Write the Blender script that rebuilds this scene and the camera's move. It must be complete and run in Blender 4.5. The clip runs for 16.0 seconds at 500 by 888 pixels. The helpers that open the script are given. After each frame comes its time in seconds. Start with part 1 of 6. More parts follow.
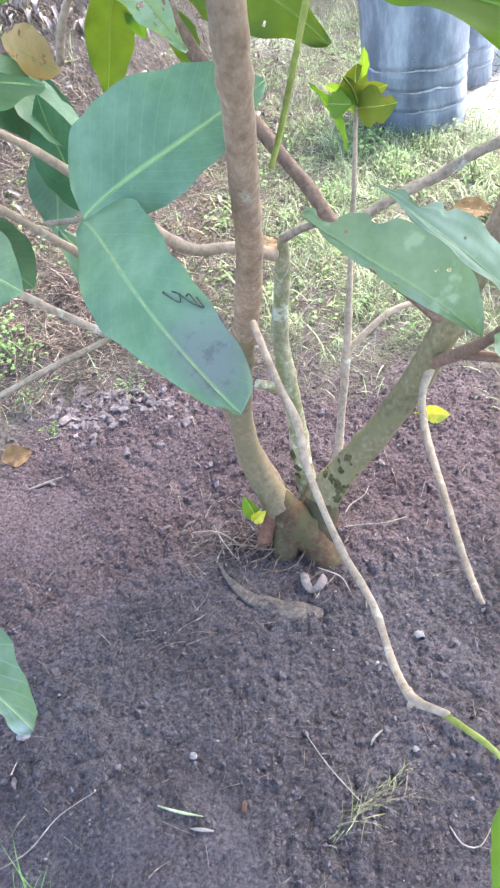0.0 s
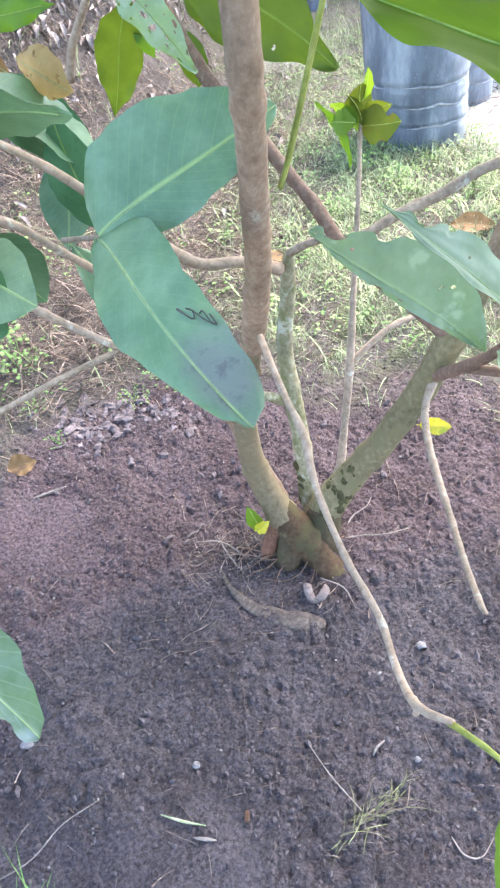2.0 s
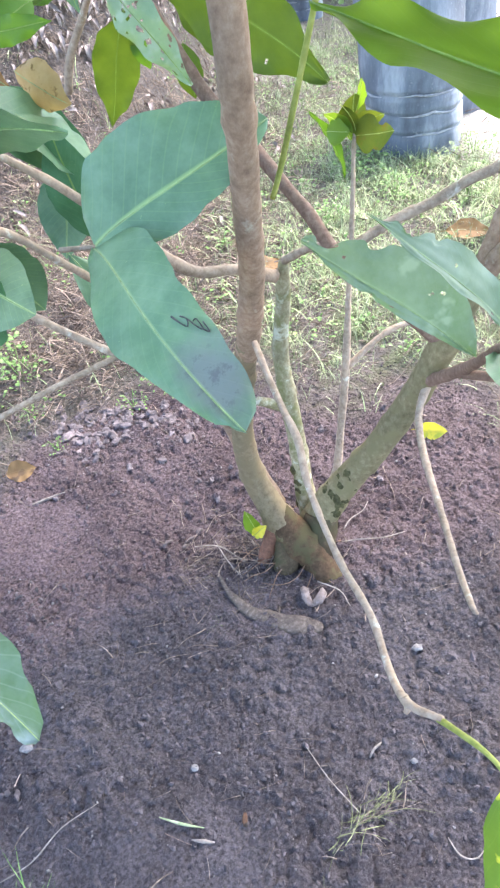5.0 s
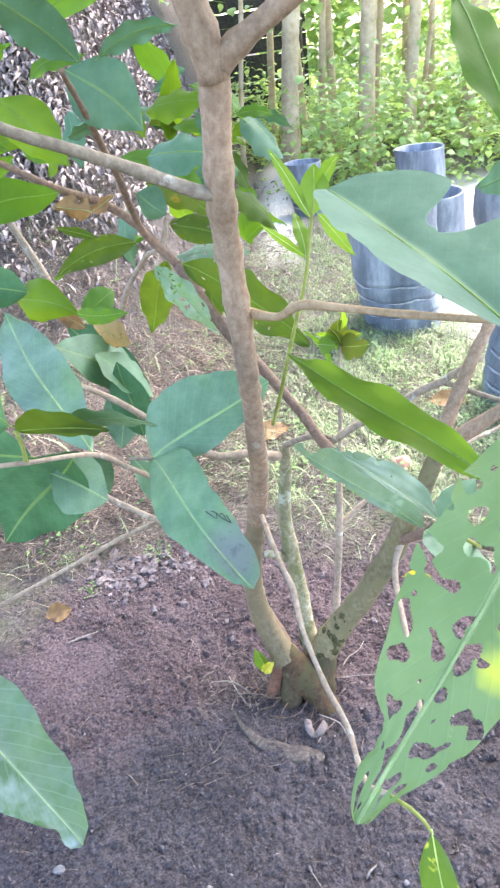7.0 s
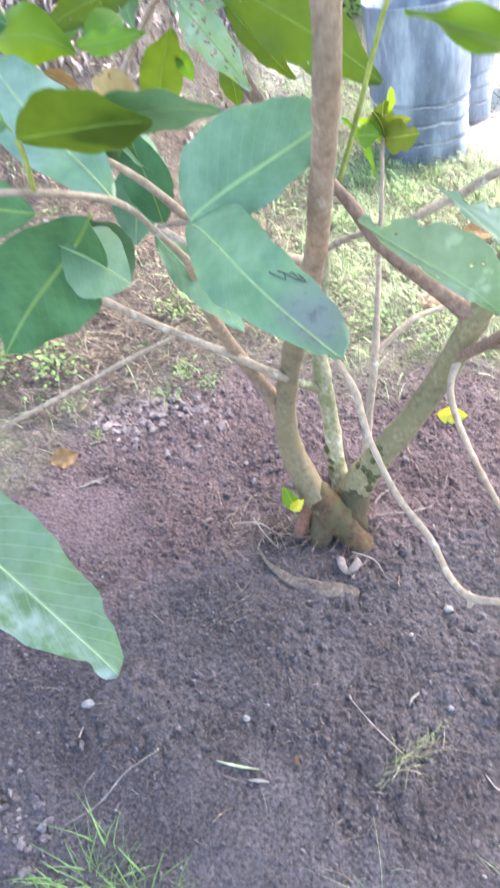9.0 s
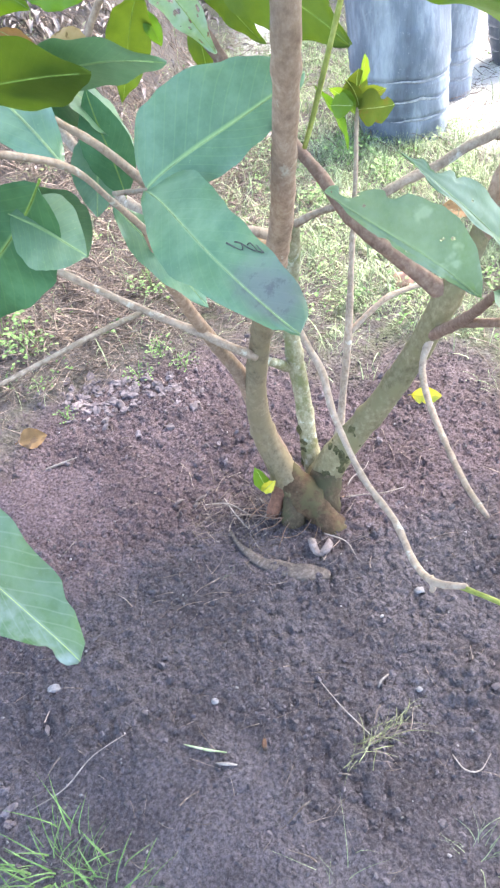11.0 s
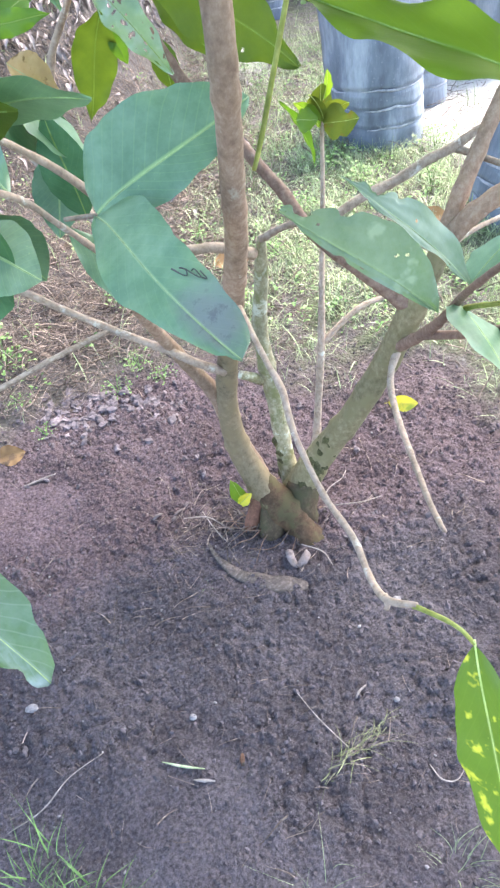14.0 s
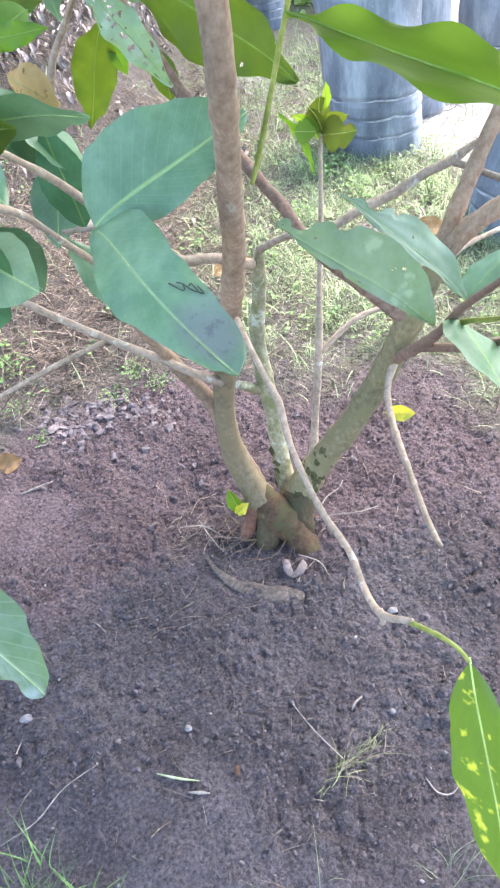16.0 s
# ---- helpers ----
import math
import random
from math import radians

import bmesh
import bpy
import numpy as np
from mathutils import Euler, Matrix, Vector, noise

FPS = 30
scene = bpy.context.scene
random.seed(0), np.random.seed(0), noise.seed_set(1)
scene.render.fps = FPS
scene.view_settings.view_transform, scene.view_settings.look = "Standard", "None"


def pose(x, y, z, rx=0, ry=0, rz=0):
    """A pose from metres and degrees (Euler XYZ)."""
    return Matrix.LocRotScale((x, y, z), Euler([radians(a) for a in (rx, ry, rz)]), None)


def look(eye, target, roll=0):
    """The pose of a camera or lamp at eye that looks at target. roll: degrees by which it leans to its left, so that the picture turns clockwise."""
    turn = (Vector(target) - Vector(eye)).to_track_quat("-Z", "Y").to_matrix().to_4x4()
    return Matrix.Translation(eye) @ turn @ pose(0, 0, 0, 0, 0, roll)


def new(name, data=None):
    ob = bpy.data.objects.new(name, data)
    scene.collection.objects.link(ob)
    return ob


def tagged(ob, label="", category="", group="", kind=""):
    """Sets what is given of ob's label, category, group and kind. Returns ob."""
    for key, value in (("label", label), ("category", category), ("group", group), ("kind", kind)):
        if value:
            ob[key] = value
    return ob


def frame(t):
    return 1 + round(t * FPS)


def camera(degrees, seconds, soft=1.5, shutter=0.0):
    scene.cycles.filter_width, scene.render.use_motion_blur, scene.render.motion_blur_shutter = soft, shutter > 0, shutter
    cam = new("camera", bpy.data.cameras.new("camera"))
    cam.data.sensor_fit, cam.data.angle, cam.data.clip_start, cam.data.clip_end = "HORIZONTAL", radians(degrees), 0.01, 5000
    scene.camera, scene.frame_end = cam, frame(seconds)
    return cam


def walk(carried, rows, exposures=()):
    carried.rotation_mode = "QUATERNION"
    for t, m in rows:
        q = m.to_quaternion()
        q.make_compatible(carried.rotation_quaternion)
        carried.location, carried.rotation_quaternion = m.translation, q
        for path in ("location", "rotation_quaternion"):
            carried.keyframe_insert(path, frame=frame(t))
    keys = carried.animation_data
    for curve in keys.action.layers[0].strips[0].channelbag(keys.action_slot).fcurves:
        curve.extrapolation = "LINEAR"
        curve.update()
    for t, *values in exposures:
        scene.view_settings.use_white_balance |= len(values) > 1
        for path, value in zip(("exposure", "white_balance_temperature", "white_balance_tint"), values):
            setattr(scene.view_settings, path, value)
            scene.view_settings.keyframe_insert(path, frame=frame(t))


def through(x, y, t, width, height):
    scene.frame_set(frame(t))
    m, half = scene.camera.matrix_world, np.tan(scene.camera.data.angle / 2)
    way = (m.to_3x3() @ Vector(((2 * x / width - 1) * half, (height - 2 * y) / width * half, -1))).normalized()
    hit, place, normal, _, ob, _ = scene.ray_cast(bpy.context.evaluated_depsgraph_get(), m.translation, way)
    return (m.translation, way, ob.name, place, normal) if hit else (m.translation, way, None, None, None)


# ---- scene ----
cam = camera(43.0, 16.0, soft=2.3, shutter=0.5)
PATH = [
    (0, (0.127, 0.143, 1.017), (-0.052, 1.524, -0.418), -9.4),
    (0.5, (0.123, 0.144, 1.018), (-0.055, 1.523, -0.419), -9.2),
    (1, (0.122, 0.141, 1.024), (-0.053, 1.531, -0.403), -9.0),
    (1.5, (0.123, 0.137, 1.027), (-0.047, 1.536, -0.392), -8.9),
    (2, (0.121, 0.136, 1.028), (-0.056, 1.539, -0.386), -8.9),
    (2.5, (0.122, 0.135, 1.03), (-0.056, 1.541, -0.381), -9.0),
    (3, (0.122, 0.135, 1.029), (-0.066, 1.541, -0.382), -9.3),
    (5.5, (0.131, 0.119, 1.04), (-0.03, 1.546, -0.353), -8.8),
    (6, (0.14, 0.057, 1.128), (0.009, 1.628, -0.103), -7.6),
    (6.5, (0.153, -0.01, 1.186), (0.002, 1.634, 0.058), -8.1),
    (7, (0.156, -0.041, 1.218), (-0.023, 1.645, 0.157), -8.4),
    (7.5, (0.118, -0.029, 1.2), (-0.161, 1.611, 0.091), -8.6),
    (8, (0.066, -0.011, 1.18), (-0.229, 1.607, 0.042), -7.5),
    (8.5, (0.056, -0.002, 1.137), (-0.208, 1.569, -0.072), -9.4),
    (9, (0.055, 0.015, 1.055), (-0.117, 1.465, -0.312), -9.4),
    (9.5, (0.059, 0.027, 1.035), (-0.074, 1.421, -0.393), -9.0),
    (9.7, (0.069, 0.032, 1.025), (-0.057, 1.412, -0.416), -8.6),
    (11.8, (0.079, 0.031, 1.042), (-0.032, 1.452, -0.362), -7.6),
    (12, (0.087, 0.034, 1.042), (-0.01, 1.455, -0.362), -7.5),
    (12.5, (0.109, 0.042, 1.033), (0.038, 1.445, -0.391), -7.6),
    (13, (0.106, 0.04, 1.036), (0.019, 1.444, -0.385), -8.0),
    (13.5, (0.108, 0.042, 1.039), (0.007, 1.45, -0.378), -8.9),
    (14, (0.112, 0.039, 1.045), (0.013, 1.457, -0.362), -8.8),
    (14.5, (0.115, 0.039, 1.05), (0.024, 1.466, -0.348), -8.6),
    (15, (0.115, 0.04, 1.05), (0.028, 1.469, -0.347), -8.3),
    (15.5, (0.114, 0.043, 1.051), (0.027, 1.476, -0.342), -8.2),
    (16, (0.114, 0.044, 1.05), (0.024, 1.475, -0.345), -8.2),
]
EXPOSURES = [(0.0, 2.99, 6650, 15), (3.0, 2.99, 6650, 15), (5.5, 2.99, 6650, 15), (6.5, 3.07, 6650, 15), (8.0, 2.96, 6650, 15), (8.5, 3.05, 6800, 18), (9.0, 3.23, 6800, 15), (9.7, 3.20, 6800, 15), (12.0, 3.10, 6650, 15), (13.5, 2.99, 6650, 15), (16.0, 3.01, 6650, 15)]
walk(cam, [(t, look(eye, target, roll)) for t, eye, target, roll in PATH], exposures=EXPOSURES)

# ---- world and light ----
world = bpy.data.worlds.new("sky_world")
scene.world = world
world.use_nodes = True
wn = world.node_tree.nodes
sky = wn.new("ShaderNodeTexSky")
sky.sky_type = "NISHITA"
sky.sun_disc = False
sky.sun_elevation, sky.sun_rotation = radians(50), radians(45)
sky.air_density, sky.dust_density = 1.0, 1.5
wn["Background"].inputs["Strength"].default_value = 0.15
world.node_tree.links.new(sky.outputs[0], wn["Background"].inputs["Color"])
sun = new("sun", bpy.data.lights.new("sun", "SUN"))
sun.data.energy, sun.data.angle, sun.data.color = 2.1, radians(35), (1.0, 0.95, 0.88)
sun.matrix_world = look((2.4, 2.4, 4.05), (0, 0, 0))


# ---- materials ----
def material(name, rough=0.6, spec=0.4):
    m = bpy.data.materials.new(name)
    m.use_nodes = True
    bs = m.node_tree.nodes["Principled BSDF"]
    bs.inputs["Roughness"].default_value = rough
    bs.inputs["Specular IOR Level"].default_value = spec
    return m, m.node_tree, bs


def node(nt, kind, **values):
    n = nt.nodes.new(kind)
    for key, value in values.items():
        n.inputs[key.replace("_", " ")].default_value = value
    return n


def noise_at(nt, scale, detail=4.0, rough=0.6, coords="Object"):
    tc = nt.nodes.new("ShaderNodeTexCoord")
    n = node(nt, "ShaderNodeTexNoise", Scale=scale, Detail=detail, Roughness=rough)
    nt.links.new(tc.outputs[coords], n.inputs["Vector"])
    return n


def ramp(nt, source, stops):
    r = nt.nodes.new("ShaderNodeValToRGB")
    els = r.color_ramp.elements
    while len(els) < len(stops):
        els.new(0.5)
    for e, (at, col) in zip(els, stops):
        e.position, e.color = at, (*col, 1) if len(col) == 3 else col
    nt.links.new(source, r.inputs[0])
    return r.outputs[0]


def mix(nt, fac, a, b, blend="MIX"):
    n = nt.nodes.new("ShaderNodeMix")
    n.data_type, n.blend_type = "RGBA", blend
    for slot, value in ((0, fac), (6, a), (7, b)):
        if isinstance(value, (int, float)):
            n.inputs[slot].default_value = value
        elif isinstance(value, tuple):
            n.inputs[slot].default_value = (*value, 1)
        else:
            nt.links.new(value, n.inputs[slot])
    return n.outputs[2]


def bump(nt, bs, height, strength=0.4, distance=0.004):
    b = node(nt, "ShaderNodeBump", Strength=strength, Distance=distance)
    nt.links.new(height, b.inputs["Height"])
    nt.links.new(b.outputs[0], bs.inputs["Normal"])


def grained(name, dark, mid, light, scale, rough=0.9, spec=0.2, relief=0.5, island=False, detail_scale=6.0, random_object=False):
    """An earthy, mottled surface: grain at one scale, stains at a larger one."""
    m, nt, bs = material(name, rough, spec)
    fine = noise_at(nt, scale, 6, 0.7)
    broad = noise_at(nt, scale / detail_scale, 3, 0.6)
    col = ramp(nt, fine.outputs["Fac"], ((0.3, dark), (0.52, mid), (0.75, light)))
    stain = ramp(nt, broad.outputs["Fac"], ((0.35, (0.72, 0.72, 0.74)), (0.65, (1.2, 1.17, 1.15))))
    col = mix(nt, 1.0, col, stain, "MULTIPLY")
    if island:
        geo = nt.nodes.new("ShaderNodeNewGeometry")
        vary = ramp(nt, geo.outputs["Random Per Island"], ((0.0, (0.75, 0.74, 0.74)), (0.8, (1.12, 1.1, 1.09)), (1.0, (1.4, 1.36, 1.34))))
        col = mix(nt, 1.0, col, vary, "MULTIPLY")
    nt.links.new(col, bs.inputs["Base Color"])
    bump(nt, bs, fine.outputs["Fac"], relief, 0.22 / scale)
    return m


def bark(name, dark, mid, light, patch, patch_at, moss=None):
    m, nt, bs = material(name, 0.85, 0.25)
    tc = nt.nodes.new("ShaderNodeTexCoord")
    mp = nt.nodes.new("ShaderNodeMapping")
    mp.inputs["Scale"].default_value = (1, 1, 0.8)
    nt.links.new(tc.outputs["Object"], mp.inputs["Vector"])
    fine = node(nt, "ShaderNodeTexNoise", Scale=120.0, Detail=6.0, Roughness=0.7)
    nt.links.new(mp.outputs[0], fine.inputs["Vector"])
    col = ramp(nt, fine.outputs["Fac"], ((0.25, dark), (0.5, mid), (0.78, light)))
    blot = noise_at(nt, 38, 5, 0.65)
    fac = ramp(nt, blot.outputs["Fac"], ((patch_at, (0, 0, 0)), (patch_at + 0.08, (1, 1, 1))))
    col = mix(nt, fac, col, patch)
    tone = noise_at(nt, 9, 2, 0.5)
    col = mix(nt, 1.0, col, ramp(nt, tone.outputs["Fac"], ((0.3, (0.75, 0.76, 0.74)), (0.7, (1.2, 1.16, 1.12)))), "MULTIPLY")
    if moss:
        low = noise_at(nt, 22, 5, 0.7)
        f2 = ramp(nt, low.outputs["Fac"], ((0.48, (0, 0, 0)), (0.6, (1, 1, 1))))
        col = mix(nt, f2, col, moss)
    nt.links.new(col, bs.inputs["Base Color"])
    bump(nt, bs, fine.outputs["Fac"], 0.35, 0.002)
    return m


BARK_MAIN = bark("bark_main", (0.17, 0.11, 0.075), (0.3, 0.205, 0.145), (0.43, 0.33, 0.25), (0.43, 0.38, 0.3), 0.64)
BARK_TAN = bark("bark_tan", (0.12, 0.092, 0.055), (0.205, 0.16, 0.1), (0.3, 0.245, 0.165), (0.38, 0.34, 0.25), 0.66, (0.2, 0.155, 0.09))
BARK_GREY = bark("bark_grey", (0.13, 0.1, 0.08), (0.26, 0.21, 0.165), (0.4, 0.35, 0.29), (0.46, 0.45, 0.4), 0.6)
BARK_RED = bark("bark_red", (0.11, 0.065, 0.048), (0.2, 0.13, 0.1), (0.32, 0.23, 0.18), (0.36, 0.3, 0.24), 0.66)
BARK_PALE = bark("bark_pale", (0.18, 0.132, 0.1), (0.33, 0.255, 0.198), (0.47, 0.39, 0.32), (0.5, 0.475, 0.41), 0.6)
BARK_MOSS = bark("bark_moss", (0.11, 0.092, 0.048), (0.19, 0.16, 0.09), (0.3, 0.262, 0.165), (0.35, 0.33, 0.23), 0.66, (0.18, 0.155, 0.08))
BARK_LICHEN = bark("bark_lichen", (0.13, 0.11, 0.06), (0.27, 0.25, 0.16), (0.42, 0.4, 0.3), (0.46, 0.47, 0.38), 0.56, (0.16, 0.16, 0.07))
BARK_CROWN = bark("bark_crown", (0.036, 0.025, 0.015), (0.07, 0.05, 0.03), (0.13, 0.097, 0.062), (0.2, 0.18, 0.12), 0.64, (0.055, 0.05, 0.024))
BARK_RAW = bark("bark_raw", (0.05, 0.028, 0.02), (0.1, 0.055, 0.036), (0.17, 0.1, 0.068), (0.07, 0.055, 0.045), 0.54)
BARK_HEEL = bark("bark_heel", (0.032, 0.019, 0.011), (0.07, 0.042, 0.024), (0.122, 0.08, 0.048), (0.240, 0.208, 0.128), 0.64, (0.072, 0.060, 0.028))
BARK_RED_RAW = bark("bark_red_raw", (0.080, 0.036, 0.024), (0.152, 0.072, 0.048), (0.232, 0.128, 0.088), (0.128, 0.080, 0.064), 0.6)
SHOOT = bark("green_shoot_skin", (0.15, 0.17, 0.04), (0.25, 0.28, 0.07), (0.36, 0.38, 0.13), (0.34, 0.32, 0.14), 0.66)
BARK_ORANGE = bark("bark_orange", (0.2, 0.13, 0.075), (0.36, 0.25, 0.155), (0.48, 0.36, 0.25), (0.45, 0.38, 0.28), 0.66)


def leaf_material(name, blade, pale, vein, rough=0.42, through=0.35, glow=(0.12, 0.22, 0.025), blotch=None, blotch_at=0.6, blotch_scale=30.0, blotch_soft=0.07, smudge=None, gloss=0.5, one_side=False, veins=0.06):
    """Leaf skin: side veins and freckles over the blade (UV: x across, y along), light passing through it."""
    m, nt, bs = material(name, rough, gloss)
    tc = nt.nodes.new("ShaderNodeTexCoord")
    sep = nt.nodes.new("ShaderNodeSeparateXYZ")
    nt.links.new(tc.outputs["UV"], sep.inputs[0])

    def calc(op, a, b=0.0, c=0.0):
        n = nt.nodes.new("ShaderNodeMath")
        n.operation = op
        for slot, v in ((0, a), (1, b), (2, c)):
            if isinstance(v, (int, float)):
                n.inputs[slot].default_value = v
            else:
                nt.links.new(v, n.inputs[slot])
        return n.outputs[0]

    across = calc("ABSOLUTE", calc("SUBTRACT", sep.outputs[0], 0.5))
    slant = calc("MULTIPLY_ADD", across, -0.55, sep.outputs[1])
    wave = calc("ABSOLUTE", calc("SUBTRACT", calc("FRACT", calc("MULTIPLY", slant, 13.0)), 0.5))
    side = ramp(nt, wave, ((0.0, (1, 1, 1)), (0.09, (0, 0, 0))))
    mid = ramp(nt, across, ((0.0, (1, 1, 1)), (0.012, (0.7, 0.7, 0.7)), (0.028, (0, 0, 0))))
    tone = noise_at(nt, 26, 5, 0.65)
    col = mix(nt, ramp(nt, tone.outputs["Fac"], ((0.36, (0, 0, 0)), (0.66, (1, 1, 1)))), blade, pale)
    sweep = noise_at(nt, 7, 2, 0.5)
    col = mix(nt, 1.0, col, ramp(nt, sweep.outputs["Fac"], ((0.35, (0.8, 0.82, 0.8)), (0.65, (1.25, 1.2, 1.2)))), "MULTIPLY")
    col = mix(nt, calc("MULTIPLY", side, veins), col, vein)
    freckle = noise_at(nt, 330, 2, 0.5)
    col = mix(nt, ramp(nt, freckle.outputs["Fac"], ((0.72, (0, 0, 0)), (0.78, (0.5, 0.5, 0.5)))), col, vein)
    if blotch:
        spots = noise_at(nt, blotch_scale, 3, 0.55)
        amount = ramp(nt, spots.outputs["Fac"], ((blotch_at, (0, 0, 0)), (blotch_at + blotch_soft, (1, 1, 1))))
        if one_side:
            amount = mix(nt, 1.0, amount, ramp(nt, sep.outputs[0], ((0.0, (1.6, 1.6, 1.6)), (0.45, (1, 1, 1)), (0.6, (0.3, 0.3, 0.3)), (1.0, (0.25, 0.25, 0.25)))), "MULTIPLY")
        col = mix(nt, amount, col, blotch)
    if smudge:
        dx = calc("MULTIPLY", calc("SUBTRACT", sep.outputs[0], 0.62), 1.5)
        dy = calc("MULTIPLY", calc("SUBTRACT", sep.outputs[1], 0.82), 3.6)
        far = calc("SQRT", calc("ADD", calc("MULTIPLY", dx, dx), calc("MULTIPLY", dy, dy)))
        ragged = calc("MULTIPLY_ADD", noise_at(nt, 60, 4, 0.6).outputs["Fac"], 0.5, far)
        col = mix(nt, ramp(nt, ragged, ((0.5, (0.72, 0.72, 0.72)), (1.15, (0, 0, 0)))), col, smudge)
        specks = noise_at(nt, 95, 4, 0.7)
        col = mix(nt, mix(nt, 1.0, ramp(nt, specks.outputs["Fac"], ((0.52, (0, 0, 0)), (0.62, (0.7, 0.7, 0.7)))), ramp(nt, ragged, ((0.5, (1, 1, 1)), (0.85, (0, 0, 0)))), "MULTIPLY"), col, (0.07, 0.065, 0.08))
    col = mix(nt, calc("MULTIPLY", mid, 0.75), col, vein)
    nt.links.new(col, bs.inputs["Base Color"])
    relief = calc("ADD", calc("MULTIPLY", side, 0.1), tone.outputs["Fac"])
    bump(nt, bs, relief, 0.25, 0.002)
    tr = nt.nodes.new("ShaderNodeBsdfTranslucent")
    nt.links.new(mix(nt, calc("MULTIPLY", mid, 0.5), glow, vein), tr.inputs["Color"])
    ms = nt.nodes.new("ShaderNodeMixShader")
    ms.inputs[0].default_value = through
    nt.links.new(bs.outputs[0], ms.inputs[1])
    nt.links.new(tr.outputs[0], ms.inputs[2])
    nt.links.new(ms.outputs[0], nt.nodes["Material Output"].inputs["Surface"])
    return m


M_LEAF = leaf_material("leaf_dark", (0.07, 0.16, 0.08), (0.145, 0.26, 0.15), (0.32, 0.47, 0.16), rough=0.4, through=0.16, glow=(0.06, 0.15, 0.035), veins=0.12, gloss=0.75)
M_GREEN = leaf_material("leaf_green", (0.04, 0.115, 0.012), (0.07, 0.165, 0.018), (0.16, 0.28, 0.05), rough=0.55, through=0.4, glow=(0.14, 0.28, 0.014), gloss=0.35)
M_BRIGHT = leaf_material("leaf_bright", (0.065, 0.145, 0.009), (0.1, 0.185, 0.012), (0.17, 0.3, 0.05), rough=0.55, through=0.45, glow=(0.21, 0.34, 0.012), gloss=0.3, veins=0.12)
M_OLIVE = leaf_material("leaf_olive", (0.045, 0.09, 0.01), (0.08, 0.13, 0.014), (0.15, 0.22, 0.04), rough=0.6, through=0.35, glow=(0.1, 0.16, 0.01), gloss=0.3)
M_TEAL = leaf_material("leaf_teal", (0.055, 0.14, 0.085), (0.1, 0.2, 0.13), (0.25, 0.36, 0.15), rough=0.6, through=0.2, glow=(0.08, 0.18, 0.05), gloss=0.5, veins=0.05)
M_DULL = leaf_material("leaf_dull", (0.04, 0.115, 0.05), (0.07, 0.17, 0.08), (0.24, 0.36, 0.12), rough=0.7, through=0.15, glow=(0.06, 0.15, 0.03), veins=0.1, gloss=0.2)
M_YOUNG = leaf_material("leaf_young", (0.1, 0.22, 0.02), (0.16, 0.3, 0.03), (0.3, 0.4, 0.1), through=0.45, glow=(0.3, 0.46, 0.025))
M_SPRIG = leaf_material("leaf_sprig", (0.09, 0.15, 0.02), (0.19, 0.22, 0.03), (0.25, 0.28, 0.06), rough=0.6, through=0.4, glow=(0.16, 0.2, 0.015), blotch=(0.2, 0.12, 0.03), blotch_at=0.6, gloss=0.3)
M_SMUDGE = leaf_material("leaf_smudged", (0.066, 0.155, 0.074), (0.132, 0.24, 0.132), (0.27, 0.39, 0.18), rough=0.46, through=0.16, glow=(0.06, 0.15, 0.035), smudge=(0.16, 0.16, 0.17), veins=0.1, gloss=0.6)
M_BLOOM = leaf_material("leaf_bloom", (0.085, 0.17, 0.07), (0.15, 0.25, 0.13), (0.34, 0.43, 0.28), blotch=(0.4, 0.46, 0.4), blotch_at=0.36, blotch_scale=38.0, blotch_soft=0.45, one_side=True, veins=0.4)
M_YELLOW = leaf_material("leaf_yellow", (0.34, 0.36, 0.05), (0.48, 0.46, 0.08), (0.5, 0.45, 0.1), glow=(0.5, 0.46, 0.04), blotch=(0.2, 0.24, 0.06), blotch_at=0.54)
M_SPOT = leaf_material("leaf_spotted", (0.075, 0.165, 0.022), (0.115, 0.215, 0.03), (0.33, 0.42, 0.12), through=0.35, glow=(0.15, 0.25, 0.02), blotch=(0.85, 0.75, 0.08), blotch_at=0.57, blotch_scale=52.0)
M_EATEN = leaf_material("leaf_eaten", (0.11, 0.2, 0.06), (0.17, 0.27, 0.1), (0.34, 0.46, 0.24), through=0.35, glow=(0.14, 0.25, 0.06), blotch=(0.8, 0.8, 0.05), blotch_at=0.58, blotch_scale=38.0, blotch_soft=0.12)
M_LEMON = leaf_material("leaf_lemon", (0.5, 0.5, 0.04), (0.7, 0.6, 0.06), (0.6, 0.5, 0.1), glow=(0.6, 0.5, 0.03), blotch=(0.3, 0.4, 0.05), blotch_at=0.6)
M_PALE = leaf_material("leaf_pale", (0.15, 0.225, 0.155), (0.25, 0.335, 0.255), (0.3, 0.4, 0.22), blotch=(0.34, 0.42, 0.32), blotch_at=0.58)
M_RIDDLED = leaf_material("leaf_riddled", (0.2, 0.32, 0.22), (0.32, 0.42, 0.32), (0.3, 0.4, 0.25), blotch=(0.4, 0.48, 0.4), blotch_at=0.55)
M_YELLOWING = leaf_material("leaf_yellowing", (0.08, 0.14, 0.012), (0.13, 0.19, 0.018), (0.2, 0.27, 0.05), rough=0.55, through=0.45, glow=(0.17, 0.22, 0.012), blotch=(0.4, 0.26, 0.03), blotch_at=0.58, blotch_scale=45.0, gloss=0.3)
